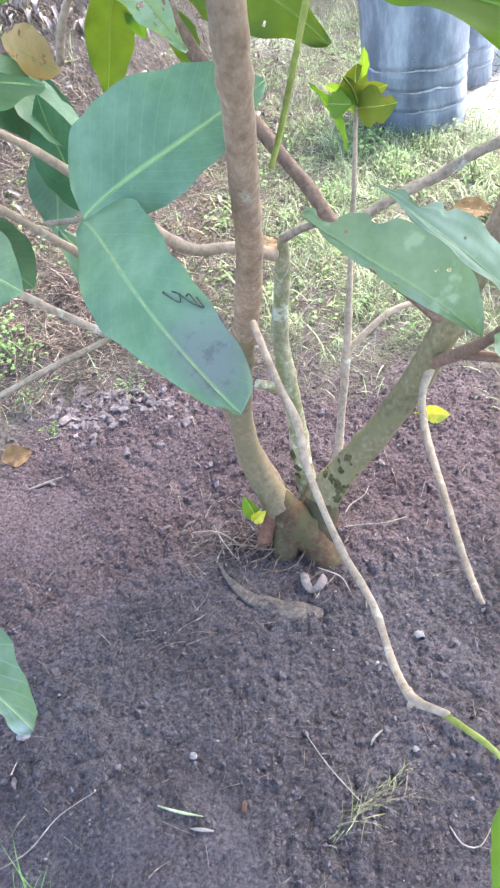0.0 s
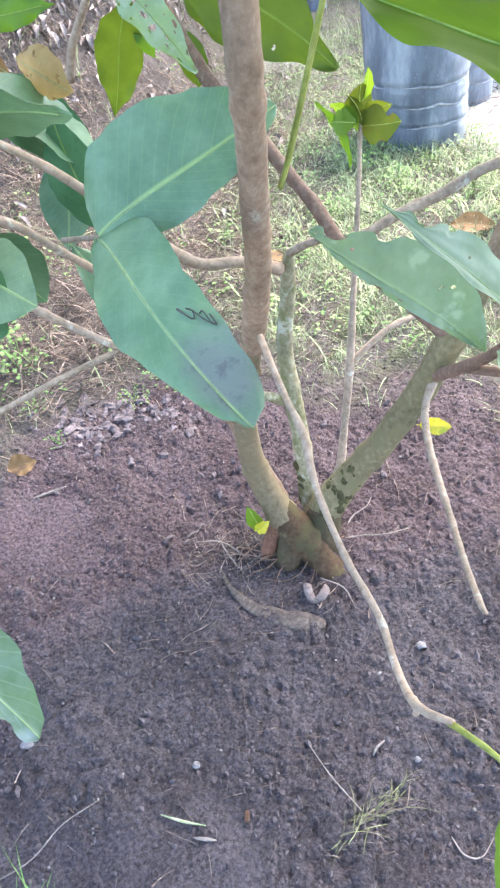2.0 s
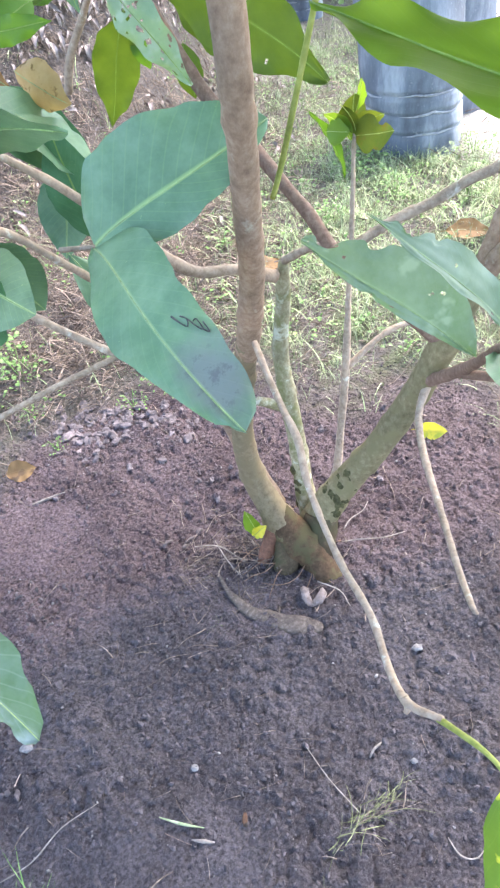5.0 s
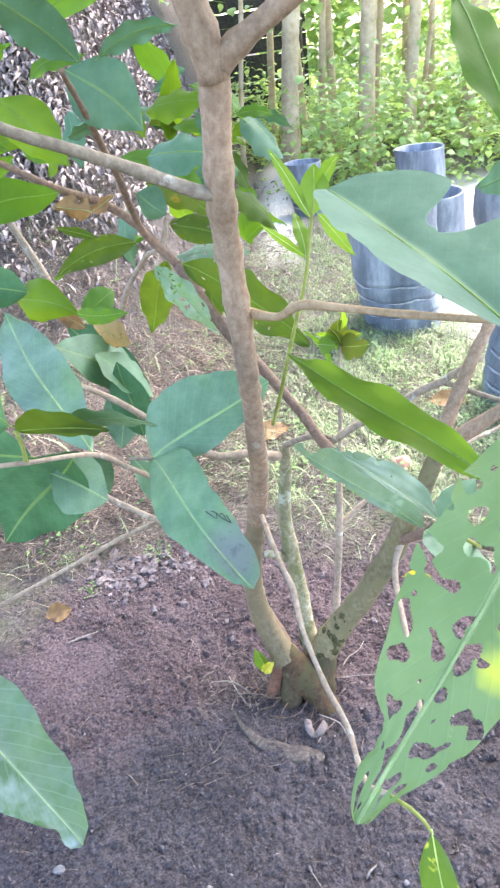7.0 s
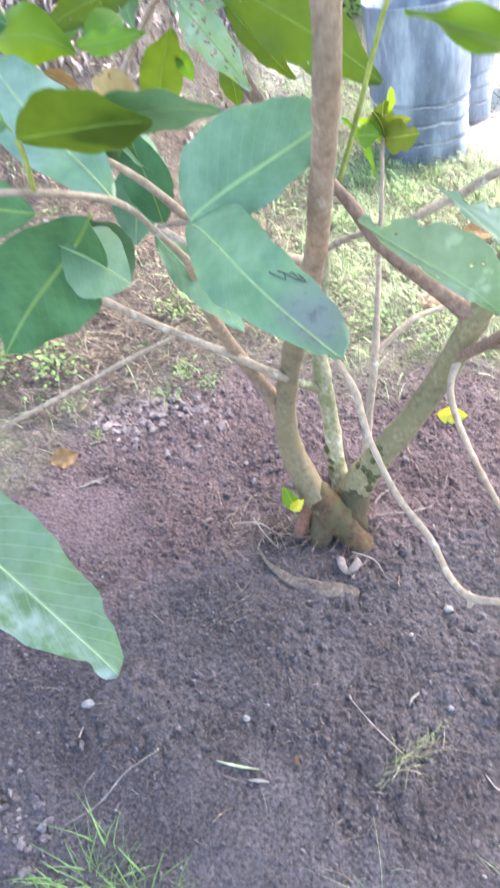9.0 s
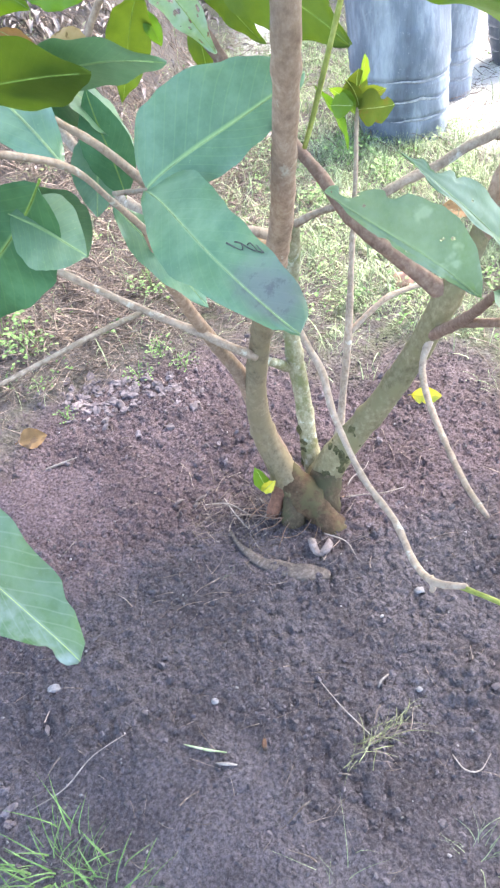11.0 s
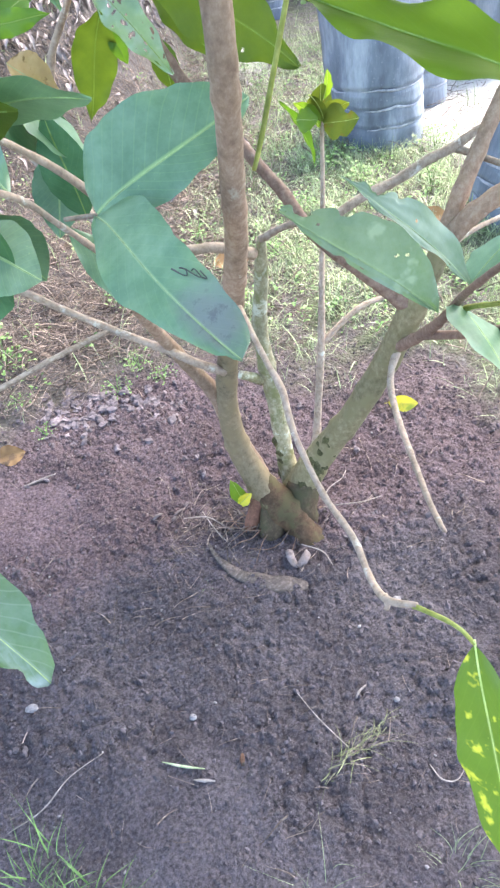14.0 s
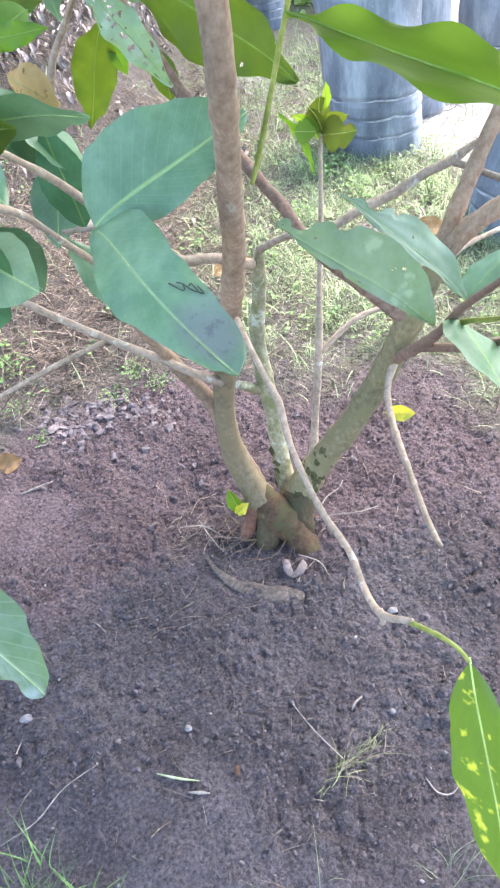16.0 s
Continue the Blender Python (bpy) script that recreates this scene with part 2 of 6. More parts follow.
M_BLIGHT = leaf_material("leaf_blighted", (0.35, 0.24, 0.12), (0.5, 0.37, 0.2), (0.45, 0.35, 0.18), rough=0.7, through=0.3, glow=(0.45, 0.3, 0.1), blotch=(0.08, 0.05, 0.03), blotch_at=0.6, blotch_scale=70.0, gloss=0.2)
M_DEAD = leaf_material("leaf_dead", (0.2, 0.11, 0.045), (0.31, 0.185, 0.08), (0.28, 0.18, 0.08), rough=0.7, through=0.25, glow=(0.28, 0.15, 0.04), blotch=(0.12, 0.075, 0.04), blotch_at=0.56, blotch_scale=55.0)
M_RIB = grained("leaf_rib", (0.16, 0.25, 0.09), (0.23, 0.33, 0.14), (0.3, 0.4, 0.2), 200, 0.5, 0.4)
M_DIRT = grained("leaf_dirt", (0.03, 0.03, 0.03), (0.07, 0.07, 0.07), (0.14, 0.14, 0.14), 300)
SOIL = grained("soil", (0.062, 0.052, 0.053), (0.103, 0.088, 0.09), (0.155, 0.136, 0.138), 170, 0.95, 0.15, 0.9, detail_scale=22)
CLOD = grained("soil_clod", (0.066, 0.058, 0.062), (0.103, 0.092, 0.098), (0.153, 0.138, 0.146), 210, 0.95, 0.1, 0.6, island=True)
EARTHCLOD = grained("earth_clod", (0.07, 0.055, 0.058), (0.115, 0.093, 0.098), (0.175, 0.148, 0.155), 210, 0.95, 0.1, 0.6, island=True)
GREYCLOD = grained("dry_clod", (0.107, 0.091, 0.095), (0.152, 0.131, 0.137), (0.205, 0.182, 0.190), 120, 0.95, 0.1, 0.6, island=True)
PEBBLE = grained("pebble", (0.13, 0.122, 0.12), (0.22, 0.21, 0.205), (0.31, 0.298, 0.29), 150, 0.8, 0.3, 0.4, island=True)
MOSS = grained("moss", (0.045, 0.043, 0.02), (0.08, 0.075, 0.036), (0.14, 0.13, 0.07), 300, 0.95, 0.1, 0.9)
HUSK = grained("dry_husk", (0.1, 0.078, 0.072), (0.18, 0.146, 0.137), (0.28, 0.235, 0.222), 120, 0.8, 0.25, 0.5)
M_RIB_LIGHT = grained("light_leaf_rib", (0.35, 0.45, 0.12), (0.45, 0.55, 0.18), (0.55, 0.62, 0.25), 200, 0.5, 0.3)
M_RIB_GREEN = grained("green_leaf_rib", (0.11, 0.19, 0.03), (0.16, 0.26, 0.045), (0.22, 0.33, 0.08), 200, 0.5, 0.3)
DIM = (M_GREEN, M_BRIGHT, M_OLIVE, M_TEAL, M_DULL, M_YELLOWING, M_RIDDLED)
LIGHT = (M_YOUNG, M_SPOT, M_YELLOW, M_SPRIG, M_BLOOM)
STRAW = grained("dry_straw", (0.075, 0.057, 0.047), (0.19, 0.153, 0.128), (0.42, 0.365, 0.32), 90, 0.8, 0.2, 0.3, island=True)
PALESTRAW = grained("pale_straw", (0.15, 0.125, 0.108), (0.27, 0.235, 0.21), (0.42, 0.375, 0.34), 90, 0.8, 0.2, 0.3)
ROOT = grained("root_skin", (0.12, 0.07, 0.045), (0.25, 0.16, 0.11), (0.38, 0.28, 0.2), 200, 0.85, 0.2)
DRYGRASS = grained("drying_grass", (0.084, 0.102, 0.048), (0.180, 0.204, 0.102), (0.336, 0.348, 0.192), 80, 0.7, 0.25, 0.2, island=True)
STRIP = grained("old_bark", (0.055, 0.043, 0.038), (0.1, 0.084, 0.074), (0.2, 0.175, 0.15), 140, 0.9, 0.2)
GRASS = grained("grass_blade", (0.12, 0.18, 0.075), (0.3, 0.37, 0.2), (0.58, 0.62, 0.43), 60, 0.6, 0.3, 0.1, island=True)
WEED = grained("weed_leaf", (0.060, 0.144, 0.038), (0.132, 0.240, 0.066), (0.264, 0.384, 0.144), 60, 0.55, 0.35, 0.1, island=True)
DEADLEAF = grained("dead_leaf", (0.12, 0.101, 0.097), (0.27, 0.235, 0.227), (0.46, 0.415, 0.405), 70, 0.8, 0.25, 0.3, island=True)
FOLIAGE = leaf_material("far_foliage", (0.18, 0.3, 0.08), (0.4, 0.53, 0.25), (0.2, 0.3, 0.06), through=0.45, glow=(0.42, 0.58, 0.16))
TRUNK = grained("tree_bark", (0.36, 0.26, 0.15), (0.56, 0.45, 0.29), (0.7, 0.59, 0.42), 9, 0.9, 0.15)
BOARD = grained("weathered_board", (0.03, 0.028, 0.025), (0.06, 0.056, 0.05), (0.11, 0.1, 0.09), 25, 0.9, 0.2)
BRICKPIECE = grained("brick_piece", (0.4, 0.2, 0.14), (0.5, 0.27, 0.2), (0.6, 0.36, 0.28), 80, 0.9, 0.2)


def plastic_bag():
    m, nt, bs = material("planter_plastic", 0.55, 0.4)
    tc = nt.nodes.new("ShaderNodeTexCoord")
    mp = nt.nodes.new("ShaderNodeMapping")
    mp.inputs["Scale"].default_value = (1.6, 1.6, 0.45)
    nt.links.new(tc.outputs["Object"], mp.inputs["Vector"])
    dust = node(nt, "ShaderNodeTexNoise", Scale=6.0, Detail=6.0, Roughness=0.65)
    nt.links.new(mp.outputs[0], dust.inputs["Vector"])
    scuff = noise_at(nt, 60, 4, 0.7)
    col = ramp(nt, dust.outputs["Fac"], ((0.3, (0.06, 0.074, 0.1)), (0.52, (0.14, 0.168, 0.212)), (0.75, (0.36, 0.4, 0.455))))
    col = mix(nt, ramp(nt, scuff.outputs["Fac"], ((0.6, (0, 0, 0)), (0.75, (0.5, 0.5, 0.5)))), col, (0.35, 0.38, 0.42))
    nt.links.new(col, bs.inputs["Base Color"])
    bump(nt, bs, dust.outputs["Fac"], 0.3, 0.02)
    return m


PLASTIC = plastic_bag()
CREASE = grained("dusty_crease", (0.2, 0.22, 0.25), (0.32, 0.34, 0.38), (0.48, 0.5, 0.53), 60, 0.7, 0.3)

rng = np.random.default_rng(5)


# ---- makers ----
def mesh_from(name, verts, faces, mats, uvs=None, smooth=True):
    me = bpy.data.meshes.new(name)
    me.from_pydata([tuple(v) for v in verts], [], [tuple(f) for f in faces])
    for m in mats if isinstance(mats, (list, tuple)) else [mats]:
        me.materials.append(m)
    if uvs is not None:
        layer = me.uv_layers.new(name="UVMap")
        loops = np.empty(len(me.loops), dtype=np.int32)
        me.loops.foreach_get("vertex_index", loops)
        layer.data.foreach_set("uv", np.asarray(uvs, dtype=np.float32)[loops].ravel())
    if smooth:
        me.polygons.foreach_set("use_smooth", [True] * len(me.polygons))
    me.update()
    return me


def part(name, me, parent, label=""):
    ob = new(name, me)
    ob.parent = parent
    if label:
        tagged(ob, label)
    return ob


def thing(name, label, category, at=(0, 0, 0), group="", kind=""):
    ob = new(name)
    ob.location = at
    return tagged(ob, label, category, group, kind)


def spline(pts, step):
    """Catmull-Rom through points of any width, about step apart."""
    p = np.array(pts, float)
    q = np.vstack((2 * p[0] - p[1], p, 2 * p[-1] - p[-2]))
    rows = []
    for i in range(1, len(q) - 2):
        n = max(2, int(np.linalg.norm(q[i + 1][:3] - q[i][:3]) / step))
        for u in np.arange(n) / n:
            a, b, c, d = q[i - 1:i + 3]
            rows.append(0.5 * (2 * b + (c - a) * u + (2 * a - 5 * b + 4 * c - d) * u * u + (3 * b - a - 3 * c + d) * u ** 3))
    rows.append(p[-1])
    return np.array(rows)


def tube_mesh(name, pts, mat, sides=10, step=0.012, knobbly=0.08, rings=0.0, seed=0):
    """A round limb along the points (x, y, z, radius), uneven, with closed ends. rings: spacing of raised leaf scars."""
    rows = spline(pts, step)
    c, r = rows[:, :3], np.maximum(rows[:, 3], 0.0004)
    t = np.gradient(c, axis=0)
    t /= np.linalg.norm(t, axis=1)[:, None]
    a = np.zeros_like(t)
    first = np.cross(t[0], (0.3, 0.2, 0.93) if abs(t[0][2]) < 0.9 else (1.0, 0.0, 0.1))
    a[0] = first / np.linalg.norm(first)
    for i in range(1, len(t)):
        q = a[i - 1] - t[i] * (a[i - 1] @ t[i])
        a[i] = q / np.linalg.norm(q)
    b = np.cross(t, a)
    run = np.concatenate(((0,), np.cumsum(np.linalg.norm(np.diff(c, axis=0), axis=1))))
    local = np.random.default_rng(seed + len(rows))
    if rings:
        for at in np.arange(rings * 0.6, run[-1], rings):
            at += local.uniform(-0.25, 0.25) * rings
            r = r * (1 + 0.16 * np.exp(-((run - at) / 0.006) ** 2))
    verts, faces = [], []
    for i in range(len(rows)):
        for k in range(sides):
            th = 2 * math.pi * k / sides
            d = a[i] * math.cos(th) + b[i] * math.sin(th)
            w = noise.noise(Vector((c[i] + d * r[i]) * 28 + seed)) * knobbly + noise.noise(Vector((c[i] + d * r[i]) * 90)) * knobbly * 0.5
            verts.append(c[i] + d * r[i] * (1 + w))
    for i in range(len(rows) - 1):
        for k in range(sides):
            k2 = (k + 1) % sides
            faces.append((i * sides + k, i * sides + k2, (i + 1) * sides + k2, (i + 1) * sides + k))
    faces.append(tuple(range(sides))[::-1])
    faces.append(tuple((len(rows) - 1) * sides + k for k in range(sides)))
    return mesh_from(name, verts, faces, mat)


def leaf_mesh(name, base, tip, side, mat, arch=0.03, fold=0.08, wave=0.012, nu=10, nv=26, holes=0.0, hole_size=1.0, blunt=0.0, skew=0.0, slant=0.0, droop=0.0, tears=(), full=0.92, cup=0.06, seed=0):
    """A leaf blade from its base, tip and the widest point of one edge. tears: (along, side, depth, width) of bites in its edges.
    Returns the mesh and the line of its midrib."""
    base, tip, side = (np.array(v, float) for v in (base, tip, side))
    ax = tip - base
    length = np.linalg.norm(ax)
    ax /= length
    s = side - base
    s = s - ax * (s @ ax)
    half = np.linalg.norm(s)
    s /= half
    n = np.cross(ax, s)
    if n[2] < 0:
        n = -n
    v = np.linspace(0, 1, nv + 1)
    prof = np.sin(math.pi * v ** full) ** (0.85 if full > 0.9 else 0.58) * (1 - 0.12 * v)
    if blunt:
        prof = np.maximum(prof, np.where(v > 0.6, blunt * (np.clip(1 - v, 0, 1) / 0.4) ** 0.4, 0))
    prof[-1] = prof[0] = 0.012
    lift = arch * 4 * v * (1 - v) * length
    hang = droop * length * (v ** 2 * (1 - v) * 2.2)
    verts, uvs, rib = [], [], []
    for j in range(nv + 1):
        bend = 0.02 * length * math.sin(3.1 * v[j] + seed)
        centre = base + ax * v[j] * length + n * lift[j] + s * bend * prof[j] + np.array((0, 0, hang[j]))
        rib.append((*centre, max(0.0005, 0.004 * length * (1 - 0.85 * v[j]))))
        for i in range(nu + 1):
            u = 2 * i / nu - 1
            w = u * half * prof[j] * (1 + math.copysign(skew + slant * (2 * v[j] - 1), u))
            for at, which, deep, wide in tears:
                if u * which > 0:
                    w *= 1 - deep * abs(u) * math.exp(-abs((v[j] - at) / wide) ** 3) * (1 + 0.25 * noise.noise(Vector((v[j] * 40, seed, at))))
            edge = abs(u) ** 3
            rag = 1 + 0.07 * edge * noise.noise(Vector((v[j] * 11, u * 2, seed)))
            ripple = wave * length * edge * math.sin(v[j] * 21 + seed + (1.7 if u > 0 else 0)) + 0.004 * length * noise.noise(Vector((v[j] * 6, u * 3, seed + 5)))
            rise = math.sin(fold) * abs(w) - cup * half * prof[j] * u * u
            verts.append(centre + s * w * math.cos(fold) * rag + n * (rise + ripple))
            uvs.append((0.5 + 0.5 * u * min(1, prof[j] + 0.25), v[j]))
    faces = []
    for j in range(nv):
        for i in range(nu):
            if holes:
                p = Vector((v[j] * length / 0.02 / hole_size, (i / nu - 0.5) * 2 * half / 0.02 / hole_size, seed * 3.7))
                if abs(i + 0.5 - nu / 2) > 0.6 and noise.noise(p) > 0.62 - holes:
                    continue
            k = j * (nu + 1) + i
            faces.append((k, k + 1, k + nu + 2, k + nu + 1))
    return mesh_from(name, verts, faces, mat, uvs), rib


# label, material, leaf_mesh options
STYLES = {
    "LEAF": ("", M_LEAF, {}),
    "LEAF_NEAR": ("broad dark green leaf with yellow-green midrib", M_LEAF, dict(nu=14, nv=40, full=0.78)),
    "LEAF_SMUDGED": ("dark green leaf with grey smudge near tip", M_SMUDGE, dict(nu=28, nv=40, blunt=0.82, full=0.72)),
    "LEAF_DULL": ("", M_DULL, {}),
    "LEAF_GREEN": ("", M_GREEN, {}),
    "LEAF_YOUNG": ("bright yellow-green young leaf", M_YOUNG, {}),
    "LEAF_SPRIG": ("small yellowing leaf", M_SPRIG, dict(nu=6, nv=12)),
    "LEAF_HOLED": ("pale green leaf with insect holes", M_PALE, dict(nu=60, nv=140, holes=0.03, hole_size=0.55)),
    "LEAF_HOLED2": ("folded green leaf with insect holes", M_PALE, dict(nu=60, nv=140, holes=0.02, hole_size=0.6)),
    "LEAF_OLIVE": ("", M_OLIVE, {}),
    "LEAF_TORN": ("", M_BRIGHT, dict(nu=14, nv=40)),
    "LEAF_BROAD": ("broad blue-green leaf", M_TEAL, dict(nu=14, nv=40, blunt=1.0, wave=0.003)),
    "LEAF_SPOTTED": ("light green leaf with yellow spots", M_SPOT, dict(nu=14, nv=40)),
    "LEAF_EATEN": ("light green leaf riddled with eaten holes", M_EATEN, dict(nu=140, nv=340, holes=0.41, hole_size=0.24)),
    "LEAF_BLOOM": ("large green leaf with whitish bloom", M_BLOOM, dict(nu=16, nv=44, blunt=0.75)),
    "LEAF_LEMON": ("small yellow leaf at the foot of the stem", M_LEMON, {}),
    "LEAF_YELLOW": ("yellowed leaf hanging low", M_YELLOW, dict(nu=12, nv=30)),
    "LEAF_RIDDLED": ("pale leaf riddled with small holes", M_RIDDLED, dict(nu=44, nv=100, holes=0.2, hole_size=0.35)),
    "LEAF_TEAL": ("blue-green leaf with dull sheen", M_TEAL, dict(nu=12, nv=30)),
    "LEAF_YELLOWING": ("green leaf with yellow and brown spots", M_YELLOWING, dict(nu=12, nv=30)),
    "LEAF_BLIGHTED": ("tan blighted leaf with dark spots", M_BLIGHT, dict(nu=12, nv=30, wave=0.04)),
    "LEAF_DEAD": ("withered brown leaf", M_DEAD, dict(wave=0.05)),
}

# ---- the shrub ----
shrub = thing("shrub", "large-leaved shrub with several grey-brown stems in bare soil", "shrub", (0.1, 0.86, 0.0))
shrub_inv = Matrix.Translation(shrub.location).inverted()
made = [0]


def limb(name, pts, mat, label="", uneven=0.06):
    made[0] += 1
    thick = max(p[3] for p in pts)
    me = tube_mesh(name, pts, mat, 14 if thick > 0.012 else 8, 0.012, uneven, 0.045 if thick < 0.016 else 0.11, made[0])
    ob = part(name, me, shrub, label)
    ob.matrix_parent_inverse = shrub_inv
    return ob


def leaf(base, tip, side, style="LEAF", **shape):
    made[0] += 1
    label, mat, options = STYLES[style]
    options = {**options, **shape}
    me, rib = leaf_mesh("leaf", base, tip, side, mat, seed=made[0] * 0.37, **options)
    ob = part("leaf", me, shrub, label)
    ob.matrix_parent_inverse = shrub_inv
    direction = np.array(rib[0][:3]) - np.array(rib[2][:3])
    stalk = tuple(np.array(rib[0][:3]) + direction * 0.35) + (rib[0][3] * 1.2,)
    r = part("midrib", tube_mesh("midrib", [stalk] + [p for p in rib[::4]], M_RIB_LIGHT if mat in LIGHT else M_RIB_GREEN if mat in DIM else M_RIB, 6, 0.012, 0.05, 0, 3), ob)
    if style == "LEAF_SMUDGED":
        nu, nv = options["nu"], options["nv"]
        for loop in (((0.43, 0.55), (0.5, 0.6), (0.57, 0.625), (0.64, 0.6), (0.57, 0.575)), ((0.64, 0.6), (0.71, 0.65), (0.79, 0.675), (0.79, 0.625), (0.71, 0.625)), ((0.79, 0.675), (0.86, 0.7), (0.86, 0.65))):
            streak = []
            for u, v in loop:
                at = me.vertices[round(v * nv) * (nu + 1) + round((u + 1) / 2 * nu)]
                up = at.normal if at.normal.z > 0 else -at.normal
                streak.append((*(at.co + up * 0.001), 0.0007))
            part("dirt_streak", tube_mesh("dirt_streak", streak, M_DIRT, 6, 0.003, 0.5), ob, "dark wriggling streak of dirt")
    return ob


# stems and branches
limb("main_stem", [(0.123, 0.856, -0.081, 0.0513), (0.097, 0.870, -0.007, 0.0391), (0.063, 0.890, 0.079, 0.0286), (0.030, 0.895, 0.192, 0.0226), (0.026, 0.870, 0.318, 0.0186), (0.046, 0.822, 0.471, 0.0158), (0.065, 0.765, 0.579, 0.0146)], BARK_TAN)
limb("main_stem", [(0.058, 0.789, 0.537, 0.0146), (0.071, 0.746, 0.611, 0.0143), (0.086, 0.689, 0.714, 0.0129), (0.091, 0.651, 0.790, 0.0122), (0.095, 0.622, 0.850, 0.0119), (0.098, 0.589, 0.936, 0.0119), (0.096, 0.587, 1.056, 0.0133), (0.099, 0.562, 1.113, 0.0132), (0.105, 0.554, 1.168, 0.0129), (0.110, 0.542, 1.208, 0.0130), (0.109, 0.539, 1.216, 0.0088)], BARK_MAIN)
limb("upper_fork", [(0.109, 0.541, 1.196, 0.0132), (0.107, 0.538, 1.212, 0.0138), (0.103, 0.533, 1.230, 0.0135), (0.099, 0.525, 1.252, 0.0128), (0.094, 0.510, 1.285, 0.0122)], BARK_MAIN)
limb("upper_fork", [(0.110, 0.540, 1.203, 0.0115), (0.123, 0.538, 1.214, 0.0105), (0.141, 0.530, 1.225, 0.0092), (0.173, 0.515, 1.242, 0.0082), (0.212, 0.490, 1.262, 0.0072)], BARK_MAIN)
limb("side_branch", [(0.098, 0.562, 1.107, 0.0067), (0.083, 0.554, 1.111, 0.0062), (0.029, 0.534, 1.141, 0.0054), (-0.007, 0.503, 1.164, 0.0049), (-0.037, 0.473, 1.183, 0.0045), (-0.058, 0.453, 1.199, 0.0041), (-0.081, 0.433, 1.218, 0.0039)], BARK_GREY)
limb("red_twig", [(0.102, 0.598, 0.981, 0.0060), (0.138, 0.564, 0.984, 0.0043), (0.161, 0.534, 1.005, 0.0051), (0.196, 0.503, 1.010, 0.0035), (0.239, 0.463, 1.015, 0.0033), (0.299, 0.392, 1.030, 0.0026), (0.325, 0.342, 1.045, 0.0021)], BARK_ORANGE)
limb("rear_stem", [(0.062, 0.920, 0.083, 0.0198), (0.030, 0.910, 0.201, 0.0174), (0.006, 0.885, 0.336, 0.0138), (-0.028, 0.841, 0.451, 0.0111), (-0.057, 0.765, 0.593, 0.0082), (-0.059, 0.675, 0.724, 0.0049)], BARK_MAIN)
limb("leaf_twig", [(-0.057, 0.694, 0.699, 0.0048), (-0.059, 0.675, 0.724, 0.0043), (-0.074, 0.622, 0.783, 0.0032), (-0.092, 0.569, 0.839, 0.0031), (-0.133, 0.494, 0.883, 0.0027), (-0.194, 0.463, 0.900, 0.0026), (-0.237, 0.443, 0.910, 0.0025), (-0.284, 0.413, 0.927, 0.0022)], BARK_PALE)
limb("leaf_stalk", [(-0.133, 0.494, 0.883, 0.0027), (-0.131, 0.494, 0.903, 0.0021), (-0.132, 0.495, 0.921, 0.0024)], SHOOT)
limb("leaf_twig", [(-0.076, 0.641, 0.782, 0.0025), (-0.056, 0.635, 0.785, 0.0022), (-0.040, 0.630, 0.787, 0.0019)], BARK_GREY)
limb("rear_twig", [(0.099, 0.989, 0.535, 0.0100), (0.042, 0.949, 0.575, 0.0079), (-0.012, 0.920, 0.595, 0.0084), (-0.068, 0.880, 0.670, 0.0069), (-0.114, 0.841, 0.745, 0.0053), (-0.140, 0.832, 0.774, 0.0048), (-0.165, 0.822, 0.798, 0.0041), (-0.197, 0.803, 0.832, 0.0036)], BARK_PALE)
limb("low_twig", [(0.035, 0.822, 0.431, 0.0070), (-0.007, 0.803, 0.473, 0.0067), (-0.038, 0.813, 0.488, 0.0063), (-0.118, 0.837, 0.520, 0.0059), (-0.194, 0.856, 0.558, 0.0054), (-0.243, 0.869, 0.584, 0.0058), (-0.270, 0.870, 0.589, 0.0037), (-0.329, 0.880, 0.597, 0.0029)], BARK_PALE)
limb("thin_twig", [(-0.126, 0.837, 0.521, 0.0042), (-0.193, 0.784, 0.523, 0.0040), (-0.261, 0.727, 0.522, 0.0035), (-0.318, 0.679, 0.523, 0.0030), (-0.411, 0.594, 0.526, 0.0028)], BARK_GREY)
limb("right_stem", [(0.101, 0.870, -0.056, 0.0511), (0.123, 0.890, 0.017, 0.0390), (0.164, 0.905, 0.095, 0.0308), (0.205, 0.905, 0.166, 0.0268), (0.251, 0.895, 0.250, 0.0237), (0.291, 0.880, 0.350, 0.0220), (0.312, 0.865, 0.422, 0.0207), (0.331, 0.860, 0.480, 0.0206), (0.351, 0.865, 0.524, 0.0167), (0.375, 0.880, 0.580, 0.0145)], BARK_MOSS)
limb("upper_right_branch", [(0.372, 0.880, 0.572, 0.0138), (0.392, 0.900, 0.623, 0.0123), (0.416, 0.920, 0.674, 0.0112), (0.441, 0.939, 0.726, 0.0101), (0.478, 0.969, 0.783, 0.0088)], BARK_MAIN)
limb("upper_right_branch", [(0.369, 0.880, 0.563, 0.0139), (0.399, 0.870, 0.613, 0.0140), (0.431, 0.860, 0.645, 0.0124), (0.484, 0.841, 0.696, 0.0106)], BARK_MAIN)
limb("pale_twig", [(0.384, 0.900, 0.551, 0.0038), (0.435, 0.939, 0.558, 0.0039), (0.499, 0.979, 0.557, 0.0035), (0.580, 1.019, 0.567, 0.0036)], BARK_PALE)
